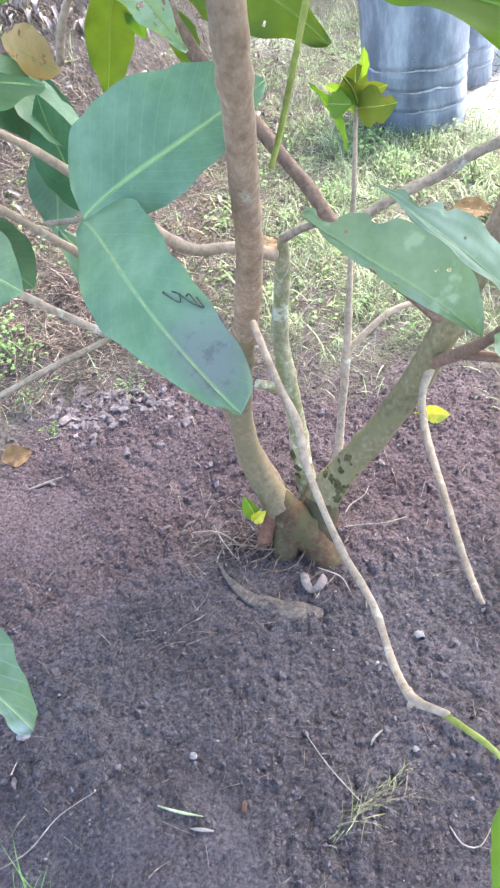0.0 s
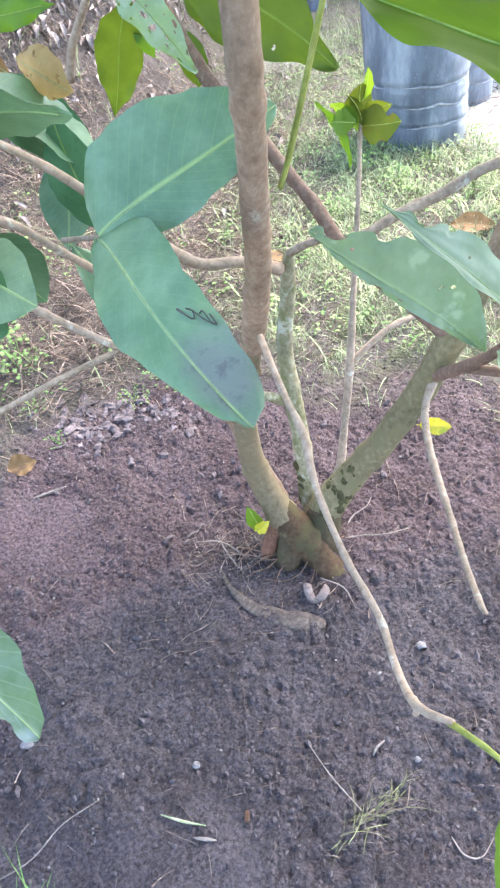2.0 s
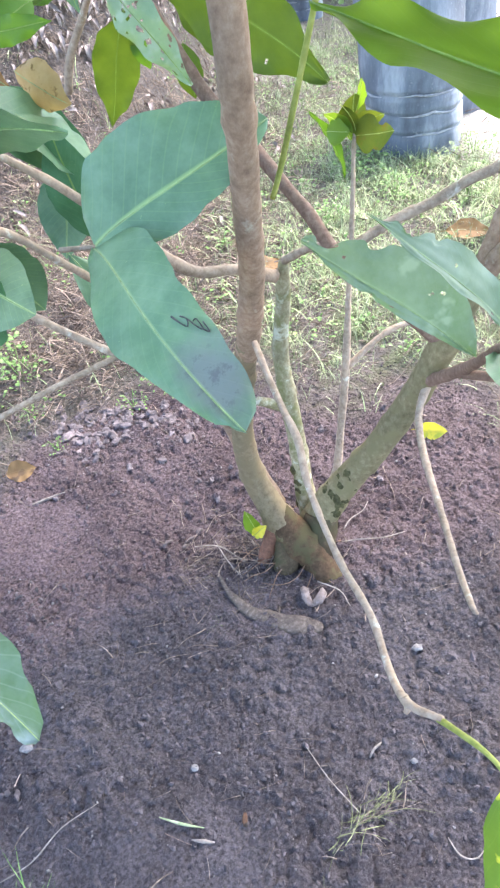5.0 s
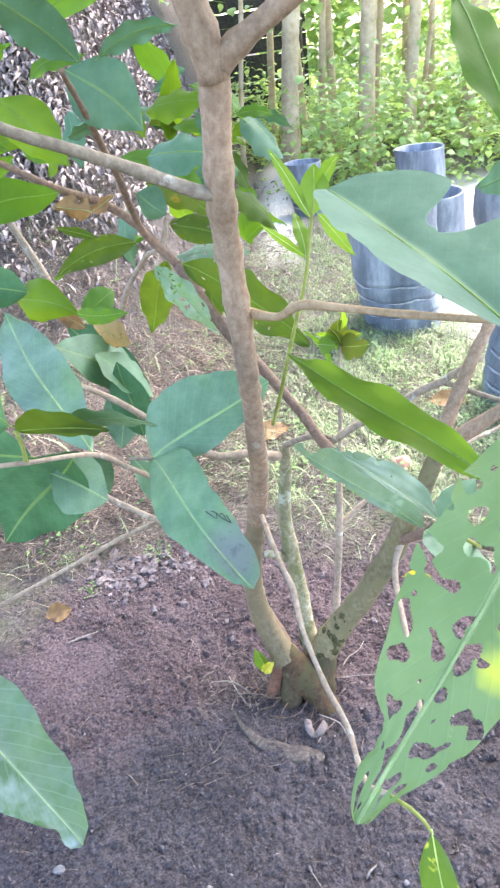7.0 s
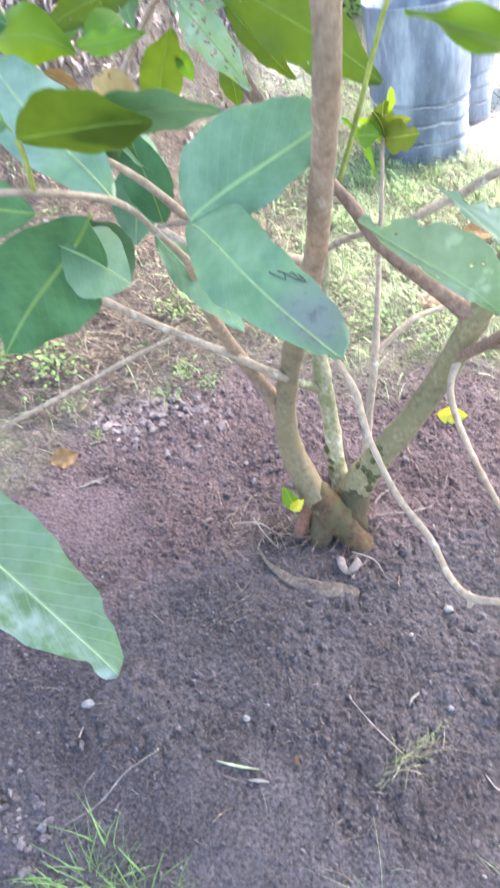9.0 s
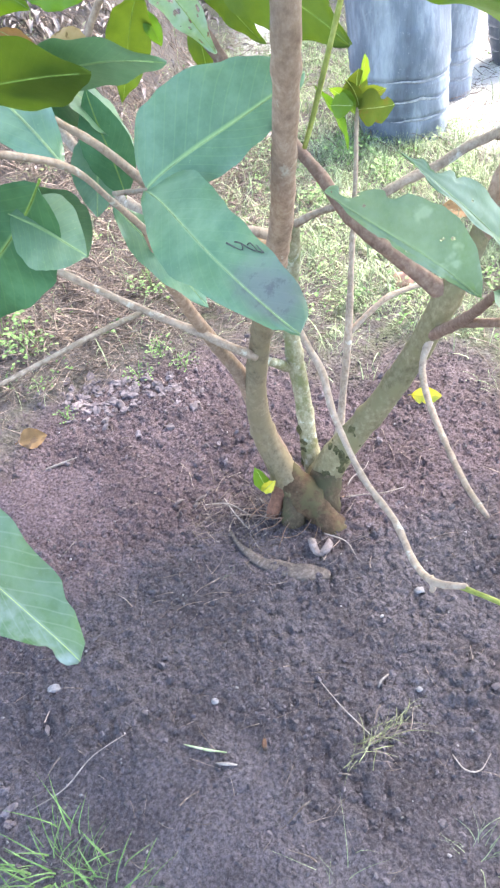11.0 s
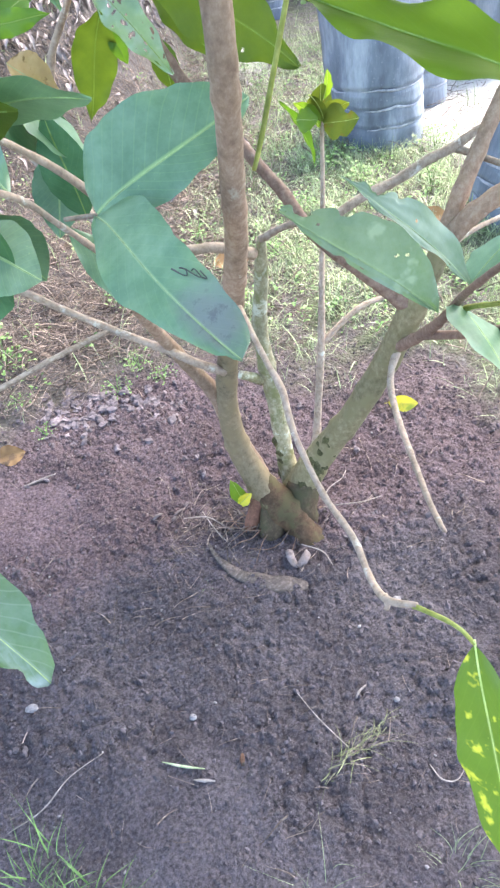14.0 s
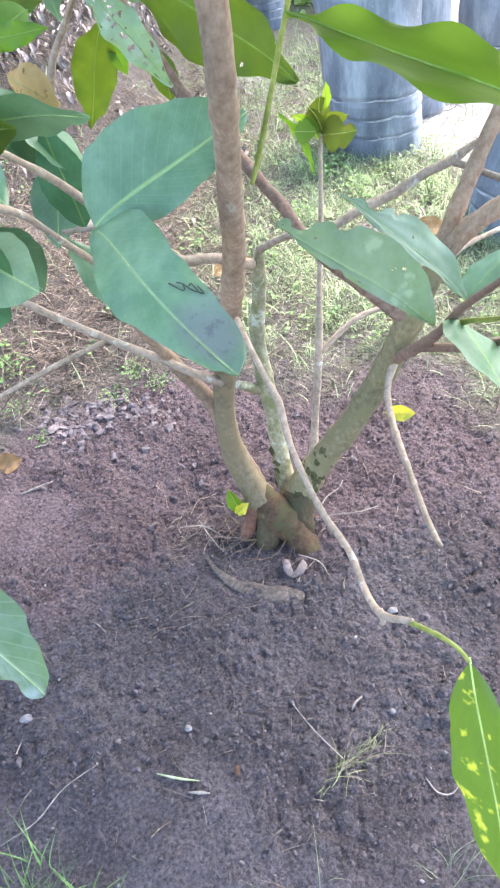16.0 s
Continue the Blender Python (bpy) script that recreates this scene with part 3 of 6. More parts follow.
limb("arching_branch", [(0.329, 0.860, 0.486, 0.0163), (0.301, 0.870, 0.508, 0.0127), (0.257, 0.890, 0.541, 0.0110), (0.216, 0.900, 0.574, 0.0100), (0.182, 0.920, 0.606, 0.0095), (0.154, 0.949, 0.645, 0.0090), (0.129, 0.974, 0.670, 0.0086), (0.064, 1.039, 0.736, 0.0104), (0.026, 1.058, 0.777, 0.0098), (-0.047, 1.094, 0.899, 0.0101)], BARK_RED)
limb("canopy_twig", [(-0.047, 1.094, 0.899, 0.0086), (-0.075, 1.093, 0.936, 0.0066), (-0.111, 1.088, 0.984, 0.0069), (-0.150, 1.078, 1.019, 0.0081), (-0.180, 0.939, 1.076, 0.0050), (-0.253, 0.910, 1.130, 0.0044), (-0.305, 0.890, 1.164, 0.0035), (-0.344, 0.870, 1.198, 0.0031)], BARK_RED)
limb("canopy_twig", [(-0.047, 1.094, 0.899, 0.0077), (-0.089, 1.078, 0.959, 0.0060), (-0.092, 1.019, 1.020, 0.0055), (-0.085, 0.949, 1.080, 0.0050), (-0.074, 0.841, 1.144, 0.0043), (-0.071, 0.784, 1.187, 0.0035), (-0.066, 0.727, 1.218, 0.0032)], BARK_RED)
limb("curved_twig", [(-0.071, 1.098, 0.926, 0.0048), (-0.062, 1.108, 0.950, 0.0052), (-0.057, 1.118, 0.974, 0.0038)], BARK_PALE)
limb("curved_twig", [(-0.083, 1.118, 0.922, 0.0044), (-0.128, 1.216, 0.887, 0.0048), (-0.176, 1.294, 0.833, 0.0058), (-0.214, 1.314, 0.783, 0.0066), (-0.236, 1.324, 0.730, 0.0068)], BARK_PALE)
limb("back_branch", [(-0.484, 1.373, 1.087, 0.0050), (-0.473, 1.392, 1.001, 0.0071), (-0.463, 1.412, 0.947, 0.0079), (-0.433, 1.402, 0.877, 0.0087), (-0.402, 1.383, 0.807, 0.0095), (-0.325, 1.314, 0.664, 0.0102), (-0.200, 1.167, 0.565, 0.0102), (-0.078, 0.999, 0.559, 0.0096)], BARK_GREY)
limb("lichen_stem", [(0.133, 0.920, 0.021, 0.0251), (0.119, 0.949, 0.079, 0.0189), (0.112, 0.979, 0.181, 0.0170), (0.101, 0.999, 0.281, 0.0168), (0.095, 1.019, 0.372, 0.0140), (0.106, 1.019, 0.463, 0.0127), (0.111, 1.004, 0.529, 0.0102), (0.115, 0.994, 0.560, 0.0068)], BARK_LICHEN)
limb("dark_twig", [(0.113, 0.994, 0.556, 0.0068), (0.139, 0.979, 0.576, 0.0057), (0.164, 0.959, 0.593, 0.0051), (0.187, 0.939, 0.604, 0.0042), (0.204, 0.920, 0.608, 0.0033)], BARK_GREY)
limb("stub", [(0.088, 0.994, 0.266, 0.0098), (0.066, 0.979, 0.291, 0.0096), (0.050, 0.969, 0.305, 0.0089)], BARK_LICHEN)
limb("slender_stem", [(0.171, 0.999, 0.020, 0.0100), (0.187, 1.019, 0.059, 0.0092), (0.198, 1.049, 0.138, 0.0078), (0.213, 1.088, 0.269, 0.0080), (0.223, 1.138, 0.380, 0.0055), (0.231, 1.177, 0.453, 0.0049), (0.239, 1.216, 0.543, 0.0042), (0.245, 1.259, 0.612, 0.0036), (0.255, 1.304, 0.659, 0.0026)], BARK_PALE)
limb("slender_fork", [(0.213, 1.088, 0.266, 0.0063), (0.260, 1.108, 0.301, 0.0057), (0.302, 1.128, 0.320, 0.0057), (0.369, 1.157, 0.321, 0.0052)], BARK_PALE)
limb("right_twig", [(0.194, 0.920, 0.599, 0.0066), (0.264, 0.949, 0.624, 0.0070), (0.321, 0.969, 0.636, 0.0075), (0.367, 0.979, 0.656, 0.0070), (0.403, 0.984, 0.667, 0.0073), (0.434, 0.989, 0.684, 0.0057), (0.478, 0.999, 0.701, 0.0048)], BARK_GREY)
limb("right_twig", [(0.403, 0.984, 0.667, 0.0053), (0.431, 0.979, 0.658, 0.0049), (0.465, 0.969, 0.645, 0.0045), (0.524, 0.949, 0.627, 0.0041)], BARK_GREY)
limb("green_shoot", [(0.113, 0.675, 0.793, 0.0024), (0.124, 0.689, 0.819, 0.0027), (0.154, 0.698, 0.918, 0.0025), (0.172, 0.703, 0.977, 0.0021), (0.184, 0.708, 1.042, 0.0018), (0.192, 0.717, 1.074, 0.0013)], SHOOT)
limb("dangling_twig", [(0.078, 0.708, 0.618, 0.0038), (0.095, 0.651, 0.604, 0.0036), (0.108, 0.613, 0.593, 0.0035), (0.119, 0.589, 0.579, 0.0044), (0.127, 0.544, 0.554, 0.0034), (0.150, 0.483, 0.520, 0.0033), (0.173, 0.418, 0.524, 0.0034), (0.181, 0.367, 0.529, 0.0032), (0.188, 0.326, 0.556, 0.0034), (0.206, 0.303, 0.583, 0.0025)], BARK_PALE)
limb("dangling_twig", [(0.204, 0.305, 0.579, 0.0025), (0.221, 0.283, 0.594, 0.0019), (0.230, 0.268, 0.602, 0.0017), (0.236, 0.256, 0.602, 0.0016)], SHOOT)
limb("broken_tip", [(0.186, 0.332, 0.555, 0.0034), (0.189, 0.326, 0.550, 0.0032), (0.187, 0.324, 0.544, 0.0020)], BARK_PALE)
limb("dangling_twig", [(0.321, 0.865, 0.418, 0.0068), (0.304, 0.841, 0.404, 0.0058), (0.293, 0.813, 0.386, 0.0053), (0.287, 0.737, 0.387, 0.0051), (0.284, 0.622, 0.411, 0.0042), (0.272, 0.503, 0.468, 0.0036), (0.262, 0.423, 0.521, 0.0028), (0.265, 0.418, 0.519, 0.0017)], BARK_PALE)
limb("brown_branch", [(0.311, 0.865, 0.408, 0.0097), (0.330, 0.784, 0.490, 0.0083), (0.326, 0.689, 0.583, 0.0062), (0.318, 0.632, 0.640, 0.0047), (0.304, 0.564, 0.698, 0.0039), (0.292, 0.483, 0.767, 0.0030), (0.269, 0.372, 0.854, 0.0021)], BARK_RED)
limb("brown_branch", [(0.331, 0.775, 0.494, 0.0067), (0.358, 0.708, 0.539, 0.0058), (0.373, 0.641, 0.592, 0.0047), (0.375, 0.534, 0.674, 0.0036)], BARK_RED)
limb("green_twig", [(0.326, 0.670, 0.600, 0.0040), (0.329, 0.613, 0.646, 0.0033), (0.328, 0.554, 0.687, 0.0027), (0.321, 0.453, 0.759, 0.0019)], SHOOT)
# leaves near the main stem
leaf((-0.041, 0.630, 0.787), (0.115, 0.665, 0.863), (0.011, 0.679, 0.857), arch=0.04, fold=0.1, wave=0.01, skew=0.32, style='LEAF_NEAR')
leaf((-0.042, 0.630, 0.786), (0.089, 0.418, 0.758), (0.054, 0.540, 0.792), skew=0.05, slant=0.4, arch=0.03, fold=0.08, tears=((0.965, -1, 0.5, 0.03),), style='LEAF_SMUDGED')
leaf((-0.098, 0.717, 0.739), (-0.006, 0.670, 0.625), (-0.072, 0.675, 0.678), arch=0.0)
leaf((-0.099, 0.584, 0.836), (-0.288, 0.880, 0.916), (-0.156, 0.752, 0.892), arch=0.03, fold=0.05)
leaf((-0.133, 0.488, 0.932), (-0.206, 0.413, 1.086), (-0.177, 0.513, 1.026), style='LEAF_DULL', arch=0.04, fold=0.05)
leaf((-0.132, 0.495, 0.921), (-0.027, 0.463, 0.930), (-0.106, 0.463, 0.954), style='LEAF_OLIVE', arch=0.03, fold=0.2)
leaf((-0.091, 0.503, 0.922), (0.020, 0.459, 0.932), (-0.034, 0.463, 0.947), arch=0.05, fold=0.1)
leaf((-0.182, 0.651, 0.792), (-0.139, 0.705, 0.685), (-0.116, 0.685, 0.755), arch=0.03)
leaf((-0.178, 0.594, 0.828), (-0.352, 0.554, 0.893), (-0.265, 0.613, 0.893), style='LEAF_DULL', arch=0.02)
leaf((-0.136, 0.613, 0.809), (-0.342, 0.727, 0.589), (-0.271, 0.670, 0.760), style='LEAF_DULL', arch=0.03)
leaf((-0.228, 0.880, 0.853), (-0.131, 1.037, 0.678), (-0.177, 1.019, 0.781), arch=0.05, fold=0.1)
leaf((-0.180, 0.920, 0.816), (-0.100, 0.920, 0.726), (-0.140, 0.979, 0.771), arch=0.03)
leaf((-0.152, 0.939, 0.749), (-0.165, 0.880, 0.652), (-0.122, 0.920, 0.697), arch=0.03)
leaf((-0.179, 0.632, 0.776), (-0.118, 0.636, 0.723), (-0.130, 0.670, 0.768))
# leaves on the right hand branches
leaf((0.308, 0.660, 0.611), (0.136, 0.720, 0.728), (0.237, 0.700, 0.698), skew=0.65, arch=0.05, fold=0.15, wave=0.008, blunt=0.6, tears=((0.93, -1, 0.8, 0.06), (0.9, 1, 0.7, 0.045), (0.7, 1, 0.22, 0.04), (0.6, -1, 0.4, 0.03)), style='LEAF_HOLED')
leaf((0.309, 0.565, 0.699), (0.181, 0.556, 0.828), (0.246, 0.575, 0.776), skew=0.5, arch=0.03, fold=0.3, wave=0.01, tears=((0.8, 1, 0.6, 0.06), (0.93, 1, 0.5, 0.04), (0.66, 1, 0.2, 0.02)), style='LEAF_HOLED2')
leaf((0.323, 0.632, 0.636), (0.349, 0.534, 0.609), (0.376, 0.651, 0.591))
leaf((0.306, 0.564, 0.705), (0.355, 0.594, 0.741), (0.324, 0.613, 0.712))
leaf((0.293, 0.342, 0.921), (0.145, 0.524, 0.962), (0.246, 0.430, 0.948), arch=0.03, fold=0.35, wave=0.02, style='LEAF_TORN')
leaf((0.298, 0.352, 1.037), (0.190, 0.500, 1.112), (0.276, 0.500, 1.090), arch=0.03, fold=0.35, skew=-0.2, tears=((0.52, 1, 0.8, 0.1), (0.25, 1, 0.3, 0.05)), nu=24, nv=60, style='LEAF_BROAD')
leaf((0.236, 0.256, 0.602), (0.260, 0.136, 0.431), (0.226, 0.216, 0.496), arch=0.02, style='LEAF_SPOTTED')
leaf((0.225, 0.104, 1.132), (0.159, 0.028, 1.080), (0.170, 0.066, 1.112), arch=0.03, fold=0.1, blunt=0.5, tears=((0.85, 1, 0.5, 0.05), (0.5, -1, 0.5, 0.08)), style='LEAF_EATEN')
leaf((0.251, 0.239, 1.174), (0.244, 0.332, 1.227), (0.259, 0.297, 1.207), style='LEAF_GREEN')
leaf((0.267, 0.273, 1.154), (0.269, 0.362, 1.129), (0.269, 0.309, 1.134))
# leaves low on the left
leaf((0.030, 0.862, 0.060), (0.006, 0.866, 0.132), (0.036, 0.862, 0.100), style='LEAF_YOUNG', fold=0.3)
leaf((0.016, 0.852, 0.074), (0.044, 0.85, 0.106), (0.022, 0.857, 0.1), style='LEAF_LEMON', fold=0.5, blunt=0.5, wave=0.04)
leaf((-0.503, 0.632, 0.471), (-0.214, 0.410, 0.284), (-0.268, 0.534, 0.414), slant=0.3, arch=0.03, fold=0.06, wave=0.02, tears=((0.84, 1, 0.12, 0.03), (0.9, -1, 0.25, 0.03)), style='LEAF_BLOOM')
leaf((-0.434, 0.433, 0.499), (-0.340, 0.309, 0.352), (-0.346, 0.392, 0.416), style='LEAF_YELLOW')
# leaves of the canopy behind the main stem
leaf((-0.154, 0.880, 1.077), (-0.265, 0.800, 1.033), (-0.196, 0.840, 1.094), style='LEAF_GREEN', arch=0.2, fold=0.25, droop=0.35, cup=0.21)
leaf((-0.207, 0.880, 1.136), (-0.292, 0.820, 1.167), (-0.237, 0.850, 1.174), style='LEAF_GREEN', arch=0.1, wave=0.03, fold=0.2, droop=0.2, cup=0.15)
leaf((-0.152, 0.760, 1.199), (-0.087, 0.740, 1.125), (-0.088, 0.750, 1.174), style='LEAF_TORN', arch=0.08, wave=0.025, fold=0.15, droop=0.15, cup=0.28)
leaf((-0.211, 0.950, 1.145), (-0.161, 0.930, 1.111), (-0.180, 0.950, 1.150), style='LEAF_GREEN', arch=0.08, wave=0.025, holes=0.06, hole_size=0.5, nu=30, nv=60, cup=0.17)
leaf((-0.302, 0.820, 1.158), (-0.241, 0.800, 1.202), (-0.295, 0.800, 1.191), style='LEAF_TEAL', arch=0.06, fold=0.1, cup=0.13)
leaf((-0.250, 0.920, 1.131), (-0.312, 0.900, 1.129), (-0.272, 0.900, 1.147), style='LEAF_TEAL', arch=0.06, cup=0.28)
leaf((-0.327, 0.820, 1.138), (-0.277, 0.850, 1.117), (-0.297, 0.840, 1.144), style='LEAF_TEAL', arch=0.06, cup=0.51)
leaf((-0.056, 1.300, 1.074), (-0.014, 1.250, 1.212), (-0.009, 1.280, 1.147), style='LEAF_TORN', arch=0.05, fold=0.1, cup=0.46)
leaf((-0.071, 1.200, 1.139), (0.051, 1.150, 1.145), (-0.006, 1.200, 1.165), style='LEAF_TORN', arch=0.1, wave=0.03, fold=0.15, cup=0.44)
leaf((-0.028, 1.200, 1.110), (0.078, 1.150, 1.096), (0.025, 1.200, 1.115), style='LEAF_GREEN', arch=0.1, cup=0.20)
leaf((-0.037, 0.950, 1.097), (0.071, 0.900, 1.095), (0.029, 0.950, 1.121), style='LEAF_TEAL', arch=0.1, wave=0.03, fold=0.1, cup=0.34)
leaf((-0.087, 0.820, 1.218), (-0.013, 0.840, 1.142), (-0.076, 0.820, 1.145), style='LEAF_TEAL', arch=0.1, wave=0.03, fold=0.25, droop=0.2, cup=0.22)
leaf((-0.090, 1.000, 1.095), (0.045, 0.950, 1.021), (-0.010, 1.000, 1.079), style='LEAF_GREEN', arch=0.12, fold=0.3, droop=0.2, cup=0.18)
leaf((0.090, 1.000, 1.056), (0.013, 1.000, 1.050), (0.057, 0.980, 1.028), style='LEAF_TEAL', arch=0.08, cup=0.15)
leaf((-0.065, 1.050, 1.046), (0.040, 1.000, 0.996), (-0.006, 1.050, 1.040), style='LEAF_YELLOWING', arch=0.1, wave=0.03, fold=0.2, cup=0.20)
leaf((-0.073, 1.000, 1.042), (-0.029, 0.980, 1.010), (-0.063, 0.990, 1.000), style='LEAF_TEAL', arch=0.06, cup=0.52)
leaf((-0.052, 1.120, 0.965), (0.056, 1.100, 0.932), (0.009, 1.120, 0.973), style='LEAF_OLIVE', arch=0.1, wave=0.03, fold=0.2, holes=0.05, hole_size=0.5, nu=30, nv=60, cup=0.47)
leaf((-0.058, 1.140, 0.897), (0.088, 1.100, 0.901), (0.016, 1.140, 0.916), style='LEAF_RIDDLED', arch=0.08, wave=0.025, fold=0.15, cup=0.46)
leaf((-0.067, 1.000, 0.929), (0.022, 0.970, 0.812), (-0.001, 0.980, 0.888), style='LEAF_RIDDLED', arch=0.08, wave=0.03, fold=0.3, droop=0.1, cup=0.3)
leaf((-0.009, 1.120, 0.896), (0.088, 1.080, 0.790), (0.042, 1.100, 0.872), style='LEAF_OLIVE', arch=0.1, wave=0.03, fold=0.2, cup=0.19)
leaf((-0.128, 1.400, 0.822), (-0.218, 1.500, 0.615), (-0.215, 1.440, 0.741), style='LEAF_OLIVE', arch=0.06, wave=0.03, fold=0.25, cup=0.3)
leaf((-0.151, 1.250, 0.910), (-0.332, 1.250, 0.857), (-0.247, 1.250, 0.916), style='LEAF_OLIVE', arch=0.15, fold=0.3, droop=0.2, holes=0.04, hole_size=0.4, nu=30, nv=60, cup=0.38)
leaf((-0.188, 1.120, 0.954), (-0.252, 1.100, 0.987), (-0.218, 1.110, 0.982), style='LEAF_OLIVE', arch=0.05, fold=0.5, cup=0.43)
leaf((-0.293, 0.950, 0.914), (-0.181, 0.900, 0.894), (-0.220, 0.930, 0.938), style='LEAF_TORN', arch=0.15, fold=0.2, droop=0.35, cup=0.48)
leaf((-0.260, 0.920, 0.931), (-0.356, 0.900, 0.970), (-0.299, 0.920, 0.983), style='LEAF_DULL', arch=0.06, cup=0.50)
leaf((-0.098, 0.820, 1.057), (-0.147, 0.820, 1.069), (-0.111, 0.820, 1.088), style='LEAF_DEAD', arch=0.15, wave=0.08, fold=0.8, tears=((0.4, 1, 0.5, 0.12), (0.75, -1, 0.6, 0.1)), cup=0.14)
leaf((-0.098, 0.820, 1.057), (-0.063, 0.820, 1.075), (-0.080, 0.820, 1.081), style='LEAF_DEAD', arch=0.15, wave=0.08, fold=0.8, tears=((0.4, 1, 0.5, 0.12), (0.75, -1, 0.6, 0.1)), cup=0.37)
leaf((-0.262, 1.000, 1.176), (-0.267, 1.000, 1.209), (-0.279, 1.000, 1.194), style='LEAF_TORN', arch=0.1, cup=0.40)
leaf((-0.013, 1.100, 1.058), (0.026, 1.100, 1.043), (0.007, 1.100, 1.062), style='LEAF_TORN', arch=0.05, cup=0.33)
leaf((-0.033, 0.680, 1.223), (-0.074, 0.600, 1.279), (-0.072, 0.640, 1.235), style='LEAF_TEAL', arch=0.08, wave=0.025, fold=0.2, cup=0.18)
leaf((-0.042, 0.800, 1.224), (0.058, 0.780, 1.243), (0.015, 0.800, 1.222), style='LEAF_TEAL', arch=0.1, wave=0.03, fold=0.3, droop=0.1, cup=0.31)
leaf((-0.098, 1.100, 1.190), (-0.078, 1.100, 1.148), (-0.080, 1.100, 1.175), style='LEAF_TORN', arch=0.1, cup=0.14)
leaf((-0.071, 0.700, 1.246), (-0.096, 0.660, 1.297), (-0.069, 0.680, 1.286), style='LEAF_GREEN', arch=0.06, cup=0.52)
leaf((-0.277, 1.050, 0.851), (-0.228, 1.050, 0.813), (-0.266, 1.050, 0.820), style='LEAF_DEAD', arch=0.1, wave=0.03, fold=0.3, cup=0.49)
leaf((-0.281, 1.100, 0.806), (-0.130, 1.025, 0.695), (-0.167, 1.060, 0.774), style='LEAF_DULL', arch=0.05, fold=0.15, cup=0.35)
leaf((-0.166, 0.850, 0.912), (-0.074, 0.800, 0.923), (-0.115, 0.820, 0.904), style='LEAF_GREEN', arch=0.08, wave=0.025, fold=0.2, cup=0.24)
leaf((-0.196, 1.000, 0.843), (-0.130, 0.970, 0.807), (-0.145, 0.980, 0.851), style='LEAF_BLIGHTED', arch=0.08, wave=0.025, fold=0.2, cup=0.51)
leaf((-0.043, 1.350, 1.169), (-0.086, 1.300, 1.256), (-0.036, 1.300, 1.224), style='LEAF_GREEN', arch=0.1, cup=0.36)
leaf((-0.039, 1.300, 1.055), (0.003, 1.300, 0.987), (0.005, 1.300, 1.034), style='LEAF_GREEN', arch=0.1, cup=0.50)
leaf((-0.084, 1.350, 1.021), (-0.033, 1.300, 0.914), (-0.021, 1.300, 0.979), style='LEAF_TORN', arch=0.1, wave=0.03, fold=0.2, cup=0.48)
leaf((0.067, 1.300, 1.076), (0.110, 1.300, 1.089), (0.090, 1.300, 1.097), style='LEAF_TORN', arch=0.1, cup=0.33)
leaf((0.063, 1.400, 0.966), (0.091, 1.400, 0.909), (0.098, 1.400, 0.946), style='LEAF_GREEN', arch=0.1, cup=0.29)
leaf((0.061, 1.400, 0.912), (0.072, 1.400, 0.837), (0.086, 1.400, 0.887), style='LEAF_GREEN', arch=0.1, cup=0.37)
leaf((-0.156, 0.900, 1.275), (-0.017, 0.850, 1.294), (-0.087, 0.880, 1.266), style='LEAF_GREEN', arch=0.1, cup=0.29)
leaf((-0.007, 0.920, 0.948), (0.172, 0.796, 0.846), (0.105, 0.840, 0.935), style='LEAF_OLIVE', arch=0.08, wave=0.025, fold=0.12, holes=0.03, hole_size=0.6, nu=30, nv=70, cup=0.17)
leaf((-0.166, 1.412, 0.880), (-0.397, 1.412, 0.807), (-0.271, 1.441, 0.860), style='LEAF_GREEN', arch=0.08, wave=0.025, fold=0.12, cup=0.24)
leaf((-0.114, 0.860, 0.686), (-0.141, 0.900, 0.807), (-0.163, 0.880, 0.745), style='LEAF_DULL', arch=0.05, fold=0.12)
leaf((-0.128, 1.450, 0.782), (-0.109, 1.450, 0.720), (-0.100, 1.450, 0.753), style='LEAF_GREEN', arch=0.1, fold=0.3, cup=0.3)
leaf((-0.023, 1.300, 0.787), (-0.017, 1.300, 0.704), (0.006, 1.300, 0.748), style='LEAF_OLIVE', arch=0.1, fold=0.3, cup=0.3)
leaf((-0.118, 0.900, 0.925), (-0.163, 0.850, 0.907), (-0.122, 0.880, 0.898), style='LEAF_GREEN', arch=0.1, fold=0.3, cup=0.3)
# smaller leaves filling the canopy
leaf((0.081, 1.281, 1.112), (0.160, 1.331, 1.016), (0.098, 1.253, 1.059), style='LEAF_TEAL', arch=0.09, fold=0.12, wave=0.03, droop=0.00, cup=0.47)
leaf((0.064, 1.335, 0.864), (0.155, 1.309, 0.889), (0.117, 1.352, 0.851), style='LEAF_GREEN', arch=0.15, fold=0.40, wave=0.03, droop=0.31, cup=0.12)
leaf((0.089, 1.266, 0.977), (0.041, 1.264, 1.051), (0.079, 1.284, 1.020), style='LEAF_OLIVE', arch=0.04, fold=0.14, wave=0.03, droop=0.34, cup=0.12)
leaf((-0.100, 1.213, 1.152), (-0.088, 1.245, 1.092), (-0.105, 1.202, 1.122), style='LEAF_TORN', arch=0.05, fold=0.28, wave=0.03, droop=0.21, cup=0.38)
leaf((-0.077, 1.330, 1.163), (-0.002, 1.279, 1.191), (-0.031, 1.300, 1.166), style='LEAF_TEAL', arch=0.12, fold=0.26, wave=0.03, droop=0.22, cup=0.23)
leaf((0.007, 1.197, 1.019), (-0.070, 1.152, 0.994), (-0.041, 1.221, 1.010), style='LEAF_TORN', arch=0.10, fold=0.34, wave=0.03, droop=0.21, cup=0.34)
